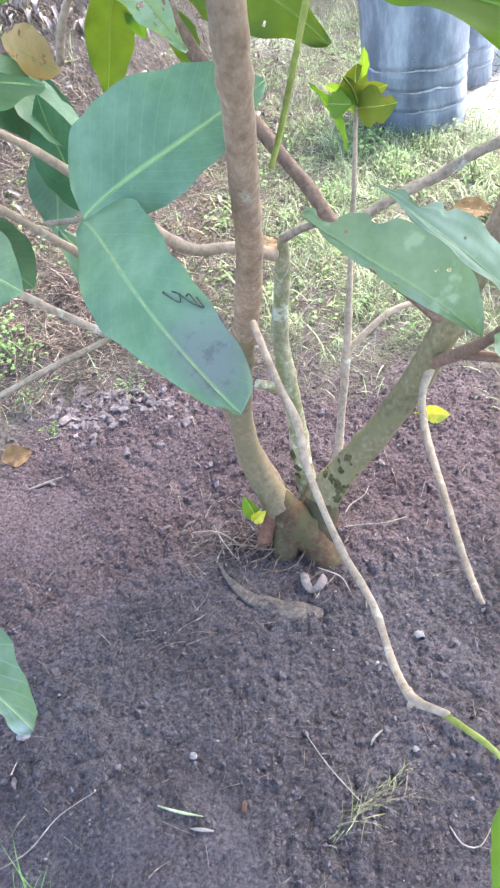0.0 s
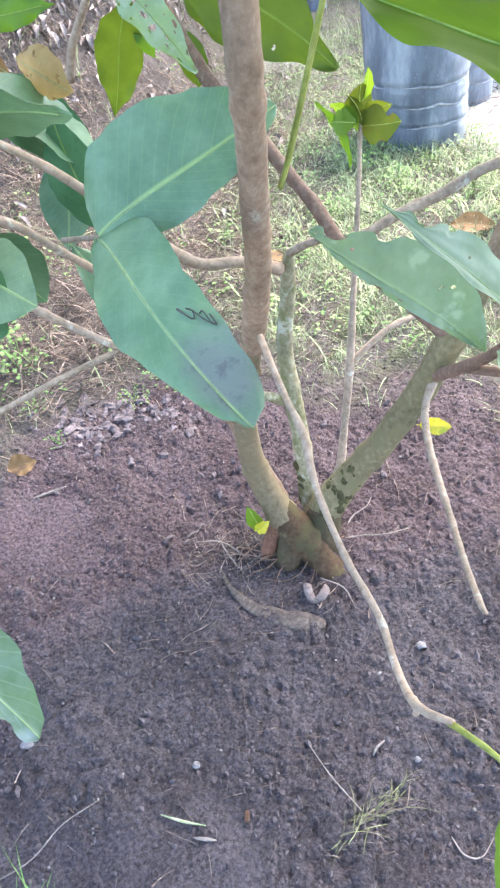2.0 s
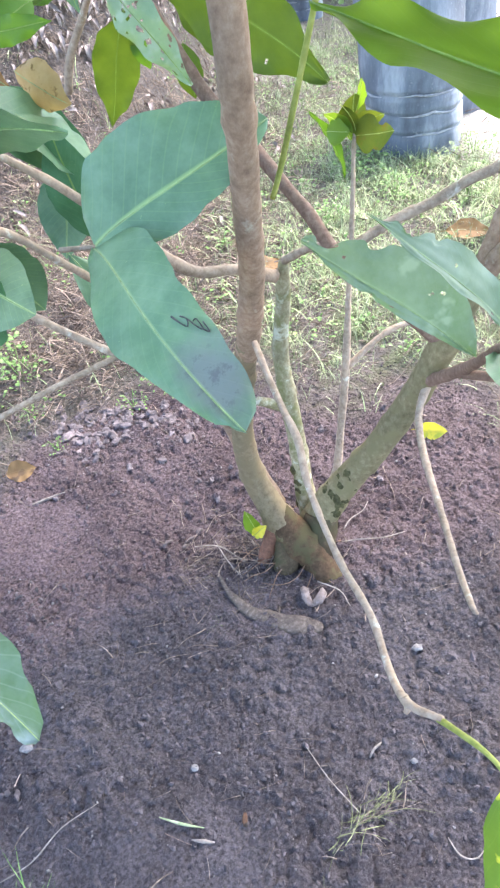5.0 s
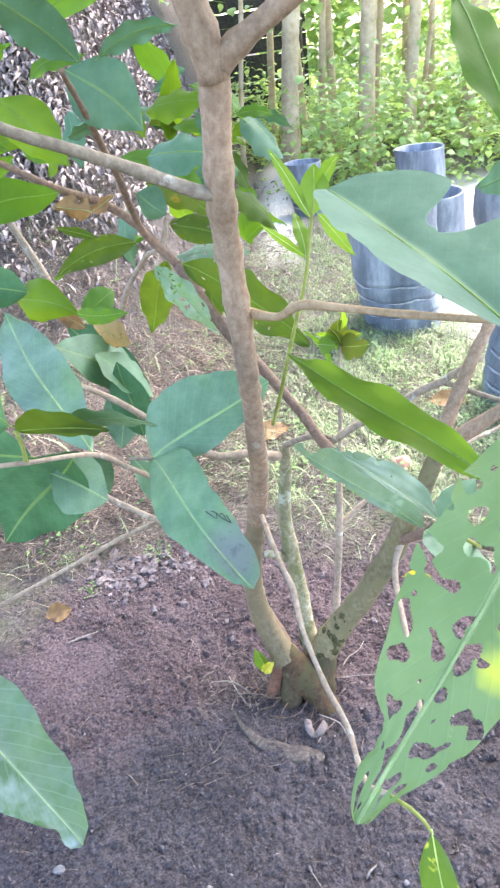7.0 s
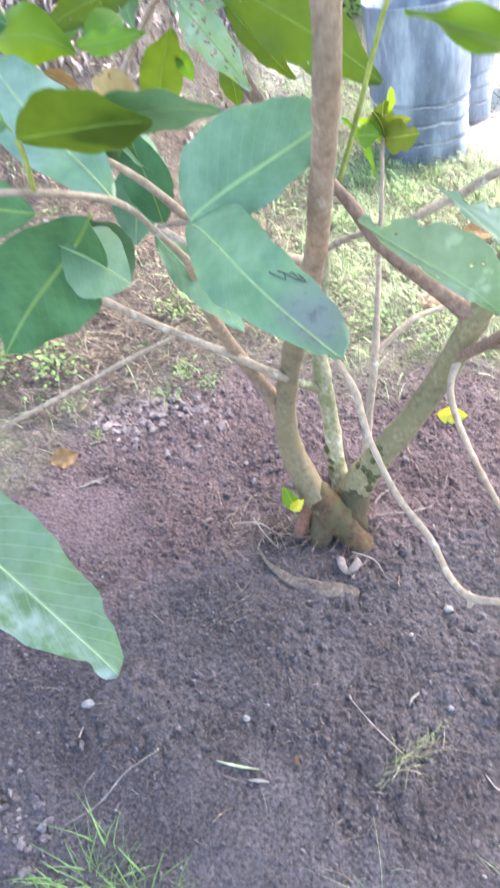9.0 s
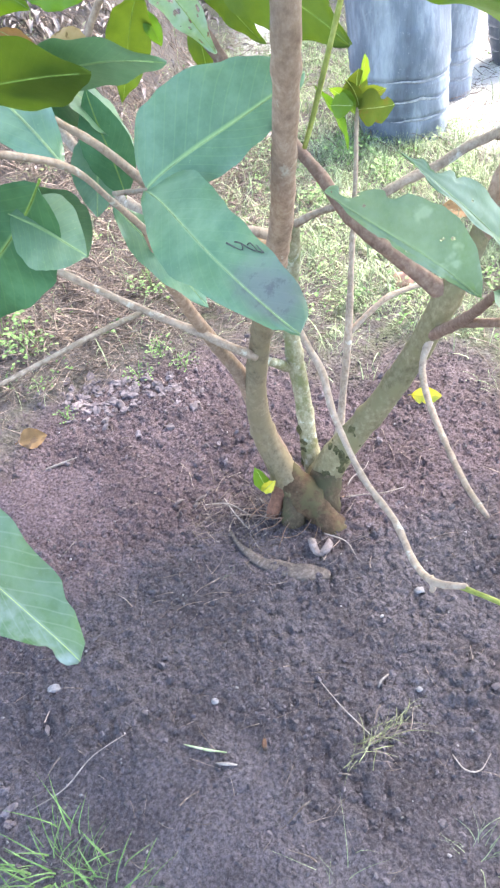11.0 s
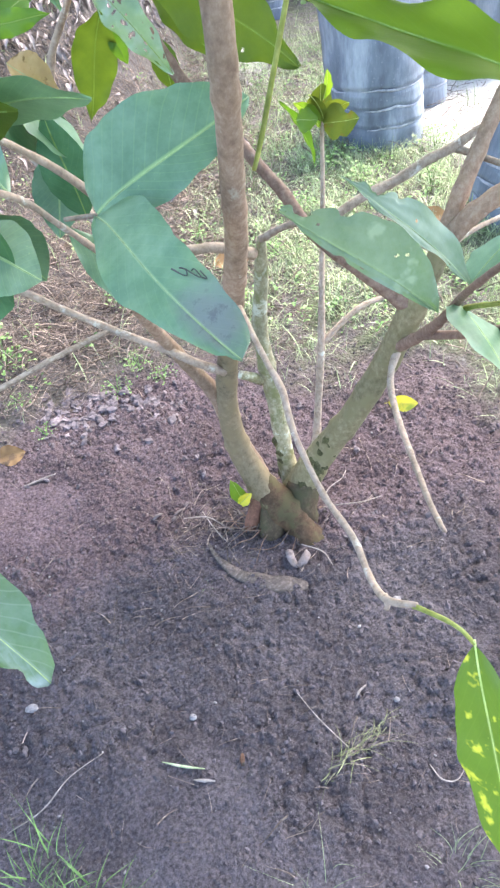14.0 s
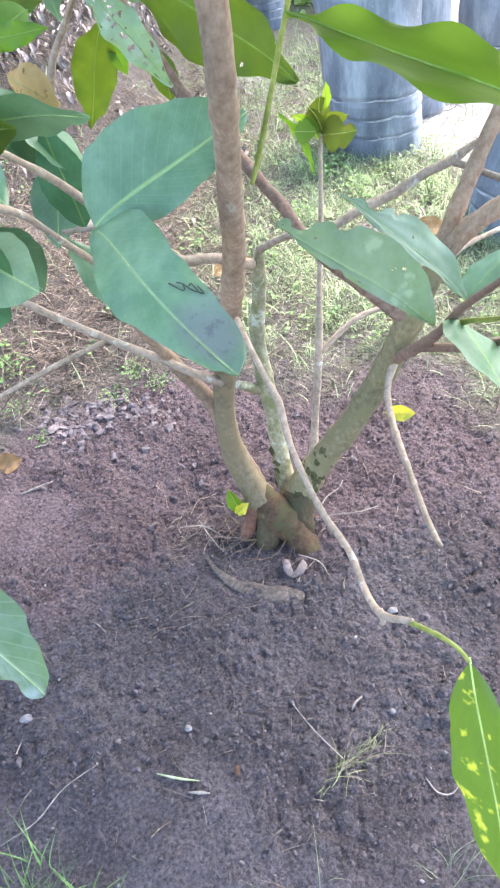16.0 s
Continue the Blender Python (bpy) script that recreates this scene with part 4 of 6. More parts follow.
leaf((-0.007, 1.287, 0.952), (0.101, 1.307, 0.923), (0.043, 1.281, 0.925), style='LEAF_TORN', arch=0.09, fold=0.32, wave=0.03, droop=0.24, cup=0.31)
leaf((-0.175, 1.369, 0.957), (-0.181, 1.324, 0.835), (-0.209, 1.383, 0.891), style='LEAF_TEAL', arch=0.13, fold=0.19, wave=0.03, droop=0.08, cup=0.25)
leaf((0.054, 1.105, 1.062), (0.022, 1.107, 1.136), (0.052, 1.095, 1.104), style='LEAF_TEAL', arch=0.09, fold=0.27, wave=0.03, droop=0.20, cup=0.55)
leaf((0.029, 1.325, 0.865), (0.015, 1.325, 0.780), (0.003, 1.324, 0.827), style='LEAF_GREEN', arch=0.13, fold=0.28, wave=0.03, droop=0.29, cup=0.19)
leaf((-0.058, 1.295, 1.040), (-0.019, 1.267, 0.977), (-0.052, 1.313, 1.000), style='LEAF_TORN', arch=0.03, fold=0.16, wave=0.03, droop=0.20, cup=0.29)
leaf((-0.114, 1.163, 1.130), (-0.096, 1.212, 1.195), (-0.087, 1.158, 1.159), style='LEAF_GREEN', arch=0.05, fold=0.23, wave=0.03, droop=0.13, cup=0.19)
leaf((0.009, 1.227, 1.169), (0.096, 1.271, 1.094), (0.039, 1.217, 1.123), style='LEAF_GREEN', arch=0.11, fold=0.26, wave=0.03, droop=0.33, cup=0.38)
leaf((0.084, 1.197, 1.117), (0.151, 1.179, 1.109), (0.117, 1.176, 1.102), style='LEAF_GREEN', arch=0.06, fold=0.34, wave=0.03, droop=0.09, cup=0.22)
leaf((-0.142, 1.374, 1.023), (-0.043, 1.417, 1.026), (-0.088, 1.373, 1.007), style='LEAF_GREEN', arch=0.06, fold=0.23, wave=0.03, droop=0.20, cup=0.26)
leaf((0.051, 1.225, 0.989), (0.135, 1.264, 0.891), (0.076, 1.211, 0.936), style='LEAF_OLIVE', arch=0.05, fold=0.12, wave=0.03, droop=0.28, cup=0.44)
leaf((0.110, 1.316, 1.105), (0.183, 1.351, 1.065), (0.140, 1.344, 1.074), style='LEAF_TEAL', arch=0.11, fold=0.22, wave=0.03, droop=0.06, cup=0.24)
leaf((0.067, 1.324, 1.174), (0.005, 1.303, 1.143), (0.029, 1.302, 1.169), style='LEAF_TEAL', arch=0.07, fold=0.34, wave=0.03, droop=0.25, cup=0.35)
leaf((-0.034, 1.397, 1.091), (0.084, 1.412, 1.037), (0.016, 1.394, 1.047), style='LEAF_TORN', arch=0.12, fold=0.23, wave=0.03, droop=0.29, cup=0.51)
leaf((-0.088, 1.302, 1.109), (-0.019, 1.276, 1.088), (-0.062, 1.325, 1.084), style='LEAF_OLIVE', arch=0.07, fold=0.33, wave=0.03, droop=0.19, cup=0.15)
leaf((-0.047, 1.399, 1.032), (-0.135, 1.353, 1.036), (-0.092, 1.374, 1.051), style='LEAF_GREEN', arch=0.05, fold=0.10, wave=0.03, droop=0.23, cup=0.13)
leaf((-0.123, 1.320, 1.148), (-0.056, 1.320, 1.084), (-0.098, 1.302, 1.110), style='LEAF_TEAL', arch=0.09, fold=0.13, wave=0.03, droop=0.10, cup=0.20)
leaf((-0.199, 1.133, 1.119), (-0.108, 1.109, 1.135), (-0.156, 1.148, 1.115), style='LEAF_TEAL', arch=0.08, fold=0.24, wave=0.03, droop=0.16, cup=0.44)
leaf((-0.176, 1.283, 1.236), (-0.294, 1.284, 1.202), (-0.246, 1.301, 1.237), style='LEAF_GREEN', arch=0.09, fold=0.36, wave=0.03, droop=0.31, cup=0.38)
leaf((-0.372, 1.311, 1.222), (-0.308, 1.264, 1.268), (-0.340, 1.326, 1.242), style='LEAF_GREEN', arch=0.04, fold=0.33, wave=0.03, droop=0.09, cup=0.21)
leaf((-0.361, 1.268, 1.220), (-0.406, 1.294, 1.158), (-0.382, 1.244, 1.193), style='LEAF_GREEN', arch=0.03, fold=0.37, wave=0.03, droop=0.13, cup=0.25)
leaf((-0.257, 1.163, 1.058), (-0.239, 1.144, 1.123), (-0.233, 1.145, 1.091), style='LEAF_TORN', arch=0.14, fold=0.25, wave=0.03, droop=0.05, cup=0.18)
leaf((-0.400, 1.351, 1.251), (-0.333, 1.375, 1.273), (-0.364, 1.366, 1.254), style='LEAF_GREEN', arch=0.04, fold=0.39, wave=0.03, droop=0.04, cup=0.31)
leaf((-0.386, 1.342, 1.088), (-0.501, 1.383, 0.980), (-0.446, 1.312, 1.056), style='LEAF_GREEN', arch=0.06, fold=0.27, wave=0.03, droop=0.04, cup=0.12)
leaf((-0.436, 1.366, 1.222), (-0.471, 1.370, 1.288), (-0.441, 1.375, 1.261), style='LEAF_GREEN', arch=0.08, fold=0.31, wave=0.03, droop=0.24, cup=0.41)
leaf((-0.214, 1.229, 1.156), (-0.201, 1.180, 1.066), (-0.234, 1.217, 1.109), style='LEAF_TEAL', arch=0.07, fold=0.36, wave=0.03, droop=0.01, cup=0.50)
leaf((-0.502, 1.242, 1.069), (-0.396, 1.271, 1.093), (-0.434, 1.226, 1.069), style='LEAF_GREEN', arch=0.04, fold=0.19, wave=0.03, droop=0.14, cup=0.53)
leaf((-0.339, 1.286, 1.115), (-0.250, 1.233, 1.119), (-0.300, 1.281, 1.105), style='LEAF_TEAL', arch=0.13, fold=0.37, wave=0.03, droop=0.09, cup=0.43)
leaf((-0.277, 1.182, 1.124), (-0.349, 1.145, 1.111), (-0.316, 1.166, 1.132), style='LEAF_TORN', arch=0.12, fold=0.18, wave=0.03, droop=0.26, cup=0.53)
# leaves of the young shoot and of the slender stem
leaf((0.184, 0.708, 1.041), (0.141, 0.727, 1.118), (0.172, 0.717, 1.078), style='LEAF_YOUNG', arch=0.05, fold=0.1)
leaf((0.186, 0.708, 1.045), (0.191, 0.727, 1.096), (0.207, 0.717, 1.070), style='LEAF_YOUNG', arch=0.05, fold=0.1)
leaf((0.179, 0.703, 0.997), (0.124, 0.746, 1.033), (0.149, 0.727, 1.024), style='LEAF_YOUNG', arch=0.05, fold=0.1)
leaf((0.191, 0.708, 1.047), (0.230, 0.689, 0.999), (0.215, 0.698, 1.031), style='LEAF_YOUNG', arch=0.05, fold=0.1)
leaf((0.191, 0.717, 1.066), (0.219, 0.727, 1.102), (0.212, 0.737, 1.074), style='LEAF_YOUNG', arch=0.05, fold=0.1)
leaf((0.174, 0.703, 1.000), (0.165, 0.746, 1.043), (0.179, 0.727, 1.020), style='LEAF_YOUNG', arch=0.05, fold=0.1)
leaf((0.171, 1.270, 0.672), (0.229, 1.250, 0.562), (0.192, 1.270, 0.611), style='LEAF_GREEN', arch=0.1, fold=0.5)
leaf((0.200, 1.270, 0.637), (0.237, 1.250, 0.640), (0.219, 1.270, 0.660), style='LEAF_YOUNG', arch=0.1, fold=0.2, blunt=0.6)
leaf((0.246, 1.270, 0.625), (0.311, 1.250, 0.634), (0.281, 1.270, 0.664), style='LEAF_SPRIG', arch=0.1, fold=0.3, blunt=0.5, wave=0.04, tears=((0.7, 1, 0.5, 0.1), (0.5, -1, 0.3, 0.1)))
leaf((0.252, 1.270, 0.627), (0.245, 1.250, 0.698), (0.275, 1.270, 0.663), style='LEAF_SPRIG', arch=0.1, fold=0.3)
leaf((0.250, 1.270, 0.666), (0.256, 1.250, 0.720), (0.245, 1.270, 0.692), style='LEAF_YOUNG', arch=0.05, fold=0.4)
leaf((0.252, 1.270, 0.621), (0.222, 1.250, 0.684), (0.229, 1.270, 0.647), style='LEAF_SPRIG', arch=0.1, fold=0.3)
leaf((0.243, 1.270, 0.618), (0.194, 1.250, 0.673), (0.212, 1.270, 0.631), style='LEAF_YOUNG', arch=0.1, fold=0.4)
leaf((0.252, 1.270, 0.627), (0.294, 1.250, 0.662), (0.285, 1.270, 0.627), style='LEAF_SPRIG', arch=0.15, fold=0.3)

# unseen leaves added high over the shrub, to shade the bare soil
SHADE_LEAF = leaf_mesh("leaf", (0, 0, 0), (1, 0, 0), (0.45, 0.24, 0), M_GREEN, 0.08, 0.15, 0.01, 4, 8)[0]
shade_rng = np.random.default_rng(31)
for k in range(900):
    th, d = shade_rng.uniform(0, 6.28), math.sqrt(shade_rng.uniform())
    at = (0.65 + 1.7 * d * math.cos(th), 1.0 + 1.55 * d * math.sin(th), 2.05 + 0.9 * shade_rng.uniform() - 0.1 * d)
    ob = part("leaf", SHADE_LEAF, shrub)
    ob.matrix_parent_inverse = shrub_inv
    s = shade_rng.uniform(0.2, 0.3)
    ob.matrix_basis = Matrix.LocRotScale(at, Euler((shade_rng.uniform(-0.4, 0.4), shade_rng.uniform(-0.2, 0.6), shade_rng.uniform(0, 6.28))), (s, s, s))


# root crown where the stems meet the soil
def lump_mesh(name, centre, size, mat, rough=0.25, freq=1.6, level=3, seed=0.0, squash=0.0):
    bm = bmesh.new()
    bmesh.ops.create_icosphere(bm, subdivisions=level, radius=1.0)
    for v in bm.verts:
        d = v.co.normalized()
        k = 1 + rough * noise.noise(d * freq + Vector((seed, seed * 1.7, 0))) + rough * 0.5 * noise.noise(d * freq * 2.7 + Vector((0, seed, 4)))
        v.co = Vector((d.x * size[0] * k, d.y * size[1] * k, d.z * size[2] * k)) + Vector(centre)
    me = bpy.data.meshes.new(name)
    bm.to_mesh(me)
    bm.free()
    me.materials.append(mat)
    me.polygons.foreach_set("use_smooth", [True] * len(me.polygons))
    return me


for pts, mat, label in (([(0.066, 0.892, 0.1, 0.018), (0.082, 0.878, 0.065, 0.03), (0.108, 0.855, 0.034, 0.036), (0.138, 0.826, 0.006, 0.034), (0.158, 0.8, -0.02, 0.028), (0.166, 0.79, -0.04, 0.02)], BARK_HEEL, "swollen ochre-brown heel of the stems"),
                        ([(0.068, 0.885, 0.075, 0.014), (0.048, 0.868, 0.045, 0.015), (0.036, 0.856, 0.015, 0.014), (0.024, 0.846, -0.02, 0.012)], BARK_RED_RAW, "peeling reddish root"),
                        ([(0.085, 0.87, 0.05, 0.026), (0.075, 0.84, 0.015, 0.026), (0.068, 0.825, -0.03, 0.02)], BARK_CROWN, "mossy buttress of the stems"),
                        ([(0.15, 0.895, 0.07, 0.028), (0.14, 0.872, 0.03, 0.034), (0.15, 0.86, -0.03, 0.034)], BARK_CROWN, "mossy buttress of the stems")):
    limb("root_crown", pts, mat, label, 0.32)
moss_rng = np.random.default_rng(23)
for k in range(50):
    u = moss_rng.uniform() ** 1.4
    on = np.array((0.128, 0.892, 0.03)) * (1 - u) + np.array((0.215, 0.905, 0.19)) * u
    if k % 5 == 4:
        on = np.array((0.118, 0.935, 0.03)) * (1 - u) + np.array((0.112, 0.965, 0.13)) * u
    th = moss_rng.uniform(2.6, 5.4)
    out = (0.0205 - 0.006 * u if k % 5 != 4 else 0.009)
    at = on + np.array((math.cos(th) * out * 0.86, math.sin(th) * out, math.cos(th) * -0.5 * out))
    part("moss", lump_mesh("moss", at, (moss_rng.uniform(0.007, 0.012), moss_rng.uniform(0.008, 0.011), moss_rng.uniform(0.008, 0.016)), MOSS, 0.5, 2.6, 2, k * 1.3), shrub, "dark green moss").matrix_parent_inverse = shrub_inv
root_rng = np.random.default_rng(17)
for k in range(24):
    th, run, sway = root_rng.uniform(0, 6.28), root_rng.uniform(0.03, 0.1), root_rng.normal(0, 0.5)
    p = [(0.095 + math.cos(th + sway * d / run) * (0.045 + d), 0.862 + math.sin(th + sway * d / run) * (0.042 + d), 0.014 - 0.006 * d / run + 0.006 * math.sin(d * 90 + k), w) for d, w in ((0.0, 0.0014), (run * 0.4, 0.001), (run * 0.7, 0.0008), (run, 0.0004))]
    part("root", tube_mesh("root", p, ROOT, 5, 0.012, 0.1, 0, k), shrub).matrix_parent_inverse = shrub_inv


# ---- ground ----
def smooth(a, b, x):
    u = np.clip((x - a) / (b - a), 0, 1)
    return u * u * (3 - 2 * u)


def bank(x, y):
    """Height of the ground's large form: level, with a heap of litter rising behind and to one side."""
    side = smooth(-0.15, -1.1, x)
    rise = smooth(2.1, 4.3, y)
    return 1.75 * side * rise + 0.12 * smooth(1.3, 2.2, y) * side


def bare(x, y):
    """1 on the dug soil, 0 on the grass."""
    edge = 0.06 * np.sin(x * 9) + 0.05 * np.sin(y * 11 + x * 5)
    d = np.hypot((x + 0.05) / 0.86, (y - 0.35) / 1.06) + edge
    return 1 - smooth(0.94, 1.12, d)


def chance(i, j, k):
    """A repeatable number from 0 to 1 for each cell."""
    q = np.sin(i * 127.1 + j * 311.7 + k * 74.7) * 43758.5453
    return q - np.floor(q)


def lumps(x, y, cell, k):
    """Relief of rounded clods of uneven size, one to a cell, with gaps between them."""
    ci, cj = np.floor(x / cell), np.floor(y / cell)
    top = np.zeros_like(x)
    for di in (-1, 0, 1):
        for dj in (-1, 0, 1):
            i, j = ci + di, cj + dj
            px, py = (i + chance(i, j, k)) * cell, (j + chance(i, j, k + 1)) * cell
            r = cell * (0.35 + 0.6 * chance(i, j, k + 2))
            st = 0.7 + 0.6 * chance(i, j, k + 3)
            d2 = ((x - px) * st / r) ** 2 + ((y - py) / st / r) ** 2
            top = np.maximum(top, r * np.sqrt(np.clip(1 - d2, 0, 1)) * (0.5 + 0.5 * chance(i, j, k + 4)))
    return top


def swell(x, y, f, k=0.0):
    """Smooth unevenness, about -1 to 1, f waves a metre."""
    return (np.sin(x * f * 6.3 + 1.7 * np.sin(y * f * 4.1 + k)) + np.sin(y * f * 5.7 + 1.9 * np.sin(x * f * 3.7 + 2 * k) + 1)) / 2


def trodden(x, y):
    """1 where feet have pressed the soil smooth, 0 where it is crumbly."""
    w = 0.07 * swell(x, y, 2.3) + 0.03 * swell(x, y, 6.0, 2)
    front = 0.85 * smooth(0.43, 0.31, y + w + 0.12 * smooth(-0.1, 0.2, x))
    trail = 1 - smooth(0.6, 1.1, np.hypot((x + 0.46) / 0.2, (y - 0.93 - 0.25 * (x + 0.46)) / 0.13) + 3 * w)
    foot = 1 - smooth(0.5, 1.1, np.hypot((x - 0.0) / 0.11, (y - 0.79) / 0.05) + 2 * w)
    return np.clip(front + trail + 0.8 * foot, 0, 1)


def relief(x, y):
    """Height of the ground over a grid of places: the bank, and the crumbled soil on it."""
    soft = bare(x, y) * (1 - 0.82 * trodden(x, y))
    h = 0.008 * swell(x, y, 0.9) + 0.006 * swell(x, y, 2.9, 1) + 0.003 * swell(x, y, 9.0, 4)
    h += soft * (0.72 * lumps(x, y, 0.019, 3) * (0.5 + 0.5 * np.clip(swell(x, y, 3.1, 7) + 0.4, 0, 1)) + 0.75 * lumps(x, y, 0.0098, 11) - 0.005)
    h += 0.0025 * bare(x, y) * swell(x, y, 27.0, 5) * np.sin(x * 310 + 3 * np.sin(y * 170))
    return bank(x, y) + h


def axis(a, b, fine, lo, hi):
    """Coordinates from lo to hi: fine steps between a and b, growing outside."""
    mid = np.arange(a, b + fine / 2, fine)
    out, step, x = [], fine, b
    while x < hi:
        step *= 1.18
        x += step
        out.append(x)
    low, step, x = [], fine, a
    while x > lo:
        step *= 1.18
        x -= step
        low.append(x)
    return np.concatenate((low[::-1], mid, out))


gx, gy = axis(-0.72, 0.78, 0.0042, -60, 60), axis(0.12, 1.5, 0.0042, -60, 80)
vx, vy = np.tile(gx, len(gy)), np.repeat(gy, len(gx))
vz = relief(vx, vy)
w = len(gx)
verts = np.column_stack((vx, vy, vz))
faces = [(j * w + i, j * w + i + 1, (j + 1) * w + i + 1, (j + 1) * w + i) for j in range(len(gy) - 1) for i in range(w - 1)]
heights = vz.reshape(len(gy), w)


def height(x, y):
    """Height of the ground at one place."""
    i = min(max(int(np.searchsorted(gx, x)) - 1, 0), w - 2)
    j = min(max(int(np.searchsorted(gy, y)) - 1, 0), len(gy) - 2)
    u, v = (x - gx[i]) / (gx[i + 1] - gx[i]), (y - gy[j]) / (gy[j + 1] - gy[j])
    a, b, c, d = heights[j, i], heights[j, i + 1], heights[j + 1, i], heights[j + 1, i + 1]
    return float((a * (1 - u) + b * u) * (1 - v) + (c * (1 - u) + d * u) * v)


def ground_material():
    m, nt, bs = material("ground", 0.95, 0.15)
    fine = noise_at(nt, 190, 7, 0.75)
    broad = noise_at(nt, 5, 4, 0.6)
    tc = nt.nodes.new("ShaderNodeTexCoord")
    heights = []
    for scale in (95.0, 230.0):
        v = node(nt, "ShaderNodeTexVoronoi", Scale=scale)
        nt.links.new(tc.outputs["Object"], v.inputs["Vector"])
        heights.append(v.outputs["Distance"])
    soil = ramp(nt, fine.outputs["Fac"], ((0.36, (0.040, 0.034, 0.037)), (0.5, (0.081, 0.072, 0.077)), (0.66, (0.135, 0.120, 0.128))))
    earth = ramp(nt, fine.outputs["Fac"], ((0.36, (0.046, 0.033, 0.035)), (0.5, (0.098, 0.073, 0.077)), (0.66, (0.166, 0.132, 0.138))))
    brown = nt.nodes.new("ShaderNodeAttribute")
    brown.attribute_name = "brown"
    soil = mix(nt, brown.outputs["Fac"], soil, earth)
    specks = noise_at(nt, 420, 3, 0.6)
    soil = mix(nt, ramp(nt, specks.outputs["Fac"], ((0.66, (0, 0, 0)), (0.74, (0.5, 0.5, 0.5)))), soil, (0.27, 0.25, 0.25))
    soil = mix(nt, 1.0, soil, ramp(nt, broad.outputs["Fac"], ((0.38, (0.82, 0.79, 0.8)), (0.62, (1.25, 1.23, 1.24)))), "MULTIPLY")
    turf = ramp(nt, noise_at(nt, 40, 6, 0.7).outputs["Fac"], ((0.3, (0.05, 0.043, 0.039)), (0.5, (0.11, 0.096, 0.088)), (0.7, (0.23, 0.205, 0.19))))
    turf = mix(nt, ramp(nt, noise_at(nt, 9, 3, 0.6).outputs["Fac"], ((0.42, (0, 0, 0)), (0.6, (0.55, 0.55, 0.55)))), turf, (0.1, 0.13, 0.055))
    sand = ramp(nt, noise_at(nt, 30, 5, 0.7).outputs["Fac"], ((0.3, (0.52, 0.49, 0.45)), (0.7, (0.78, 0.75, 0.71))))
    # bank earth under the litter, its colour darkened for shade in the gaps
    bank_shade = ramp(nt, noise_at(nt, 60, 5, 0.7).outputs["Fac"], ((0.3, (0.05, 0.044, 0.041)), (0.7, (0.15, 0.133, 0.127))))
    dusty = nt.nodes.new("ShaderNodeAttribute")
    dusty.attribute_name = "dusty"
    soil = mix(nt, dusty.outputs["Fac"], soil, mix(nt, 1.0, soil, (1.18, 1.18, 1.18), "MULTIPLY"))
    for name, over in (("gap_shade", bank_shade), ("sandy", sand), ("bare", soil)):
        at = nt.nodes.new("ShaderNodeAttribute")
        at.attribute_name = name
        turf = mix(nt, at.outputs["Fac"], turf, over)
    nt.links.new(turf, bs.inputs["Base Color"])
    add = nt.nodes.new("ShaderNodeMath")
    add.operation = "SUBTRACT"
    nt.links.new(fine.outputs["Fac"], add.inputs[0])
    nt.links.new(heights[0], add.inputs[1])
    bump(nt, bs, add.outputs[0], 1.0, 0.007)
    return m


ground = new("ground", mesh_from("ground", verts, faces, ground_material()))
layer = ground.data.attributes.new("bare", "FLOAT", "POINT")
layer.data.foreach_set("value", bare(vx, vy).astype(np.float32))
wob = 0.25 * np.sin(vy * 2.1) + 0.15 * np.sin(vx * 3.3 + vy)
sandy = smooth(0.75, 1.0, vx) * smooth(2.4, 2.8, vy + 0.2 * wob) * smooth(3.4, 2.2, vx + wob) * smooth(6.4, 5.4, vy + wob) * (0.8 + 0.2 * np.sin(vx * 7 + vy * 5)) + 0.8 * smooth(0.25, 0.0, np.abs(vx - 0.1)) * smooth(4.0, 4.4, vy)
ground.data.attributes.new("sandy", "FLOAT", "POINT").data.foreach_set("value", np.clip(sandy, 0, 1).astype(np.float32))
for name, values in (("gap_shade", smooth(-0.1, -0.45, vx) * smooth(1.0, 1.5, vy)), ("dusty", trodden(vx, vy)), ("brown", smooth(0.68, 0.92, vy + 0.06 * swell(vx, vy, 2.1, 3) + 0.12 * smooth(-0.2, -0.45, vx)))):
    ground.data.attributes.new(name, "FLOAT", "POINT").data.foreach_set("value", values.astype(np.float32))
tagged(ground, "dark crumbly dug soil giving way to dry grassy ground", "ground", kind="structure")


# ---- loose stuff on the ground ----
def scatter_mesh(name, shapes, places, mat, smooth=True):
    """Many small shapes as one mesh. places: (shape index, x, y, z, yaw, pitch, roll, scale)."""
    vs, fs, base = [], [], 0
    for k, x, y, z, yaw, pitch, roll, s in places:
        sv, sf = shapes[int(k)]
        m = np.array(Euler((roll, pitch, yaw)).to_matrix()) * s
        vs.append(sv @ m.T + (x, y, z))
        fs.extend(tuple(i + base for i in f) for f in sf)
        base += len(sv)
    return mesh_from(name, np.vstack(vs), fs, mat, smooth=smooth)


def lump_shape(seed, level=1, rough=0.5):
    bm = bmesh.new()
    bmesh.ops.create_icosphere(bm, subdivisions=level, radius=1.0)
    vs = [np.array(v.co.normalized() * (1 + rough * noise.noise(v.co * 1.4 + Vector((seed, 0, 0))))) * (1, 0.75, 0.5) for v in bm.verts]
    fs = [tuple(v.index for v in f.verts) for f in bm.faces]
    bm.free()
    return np.array(vs), fs


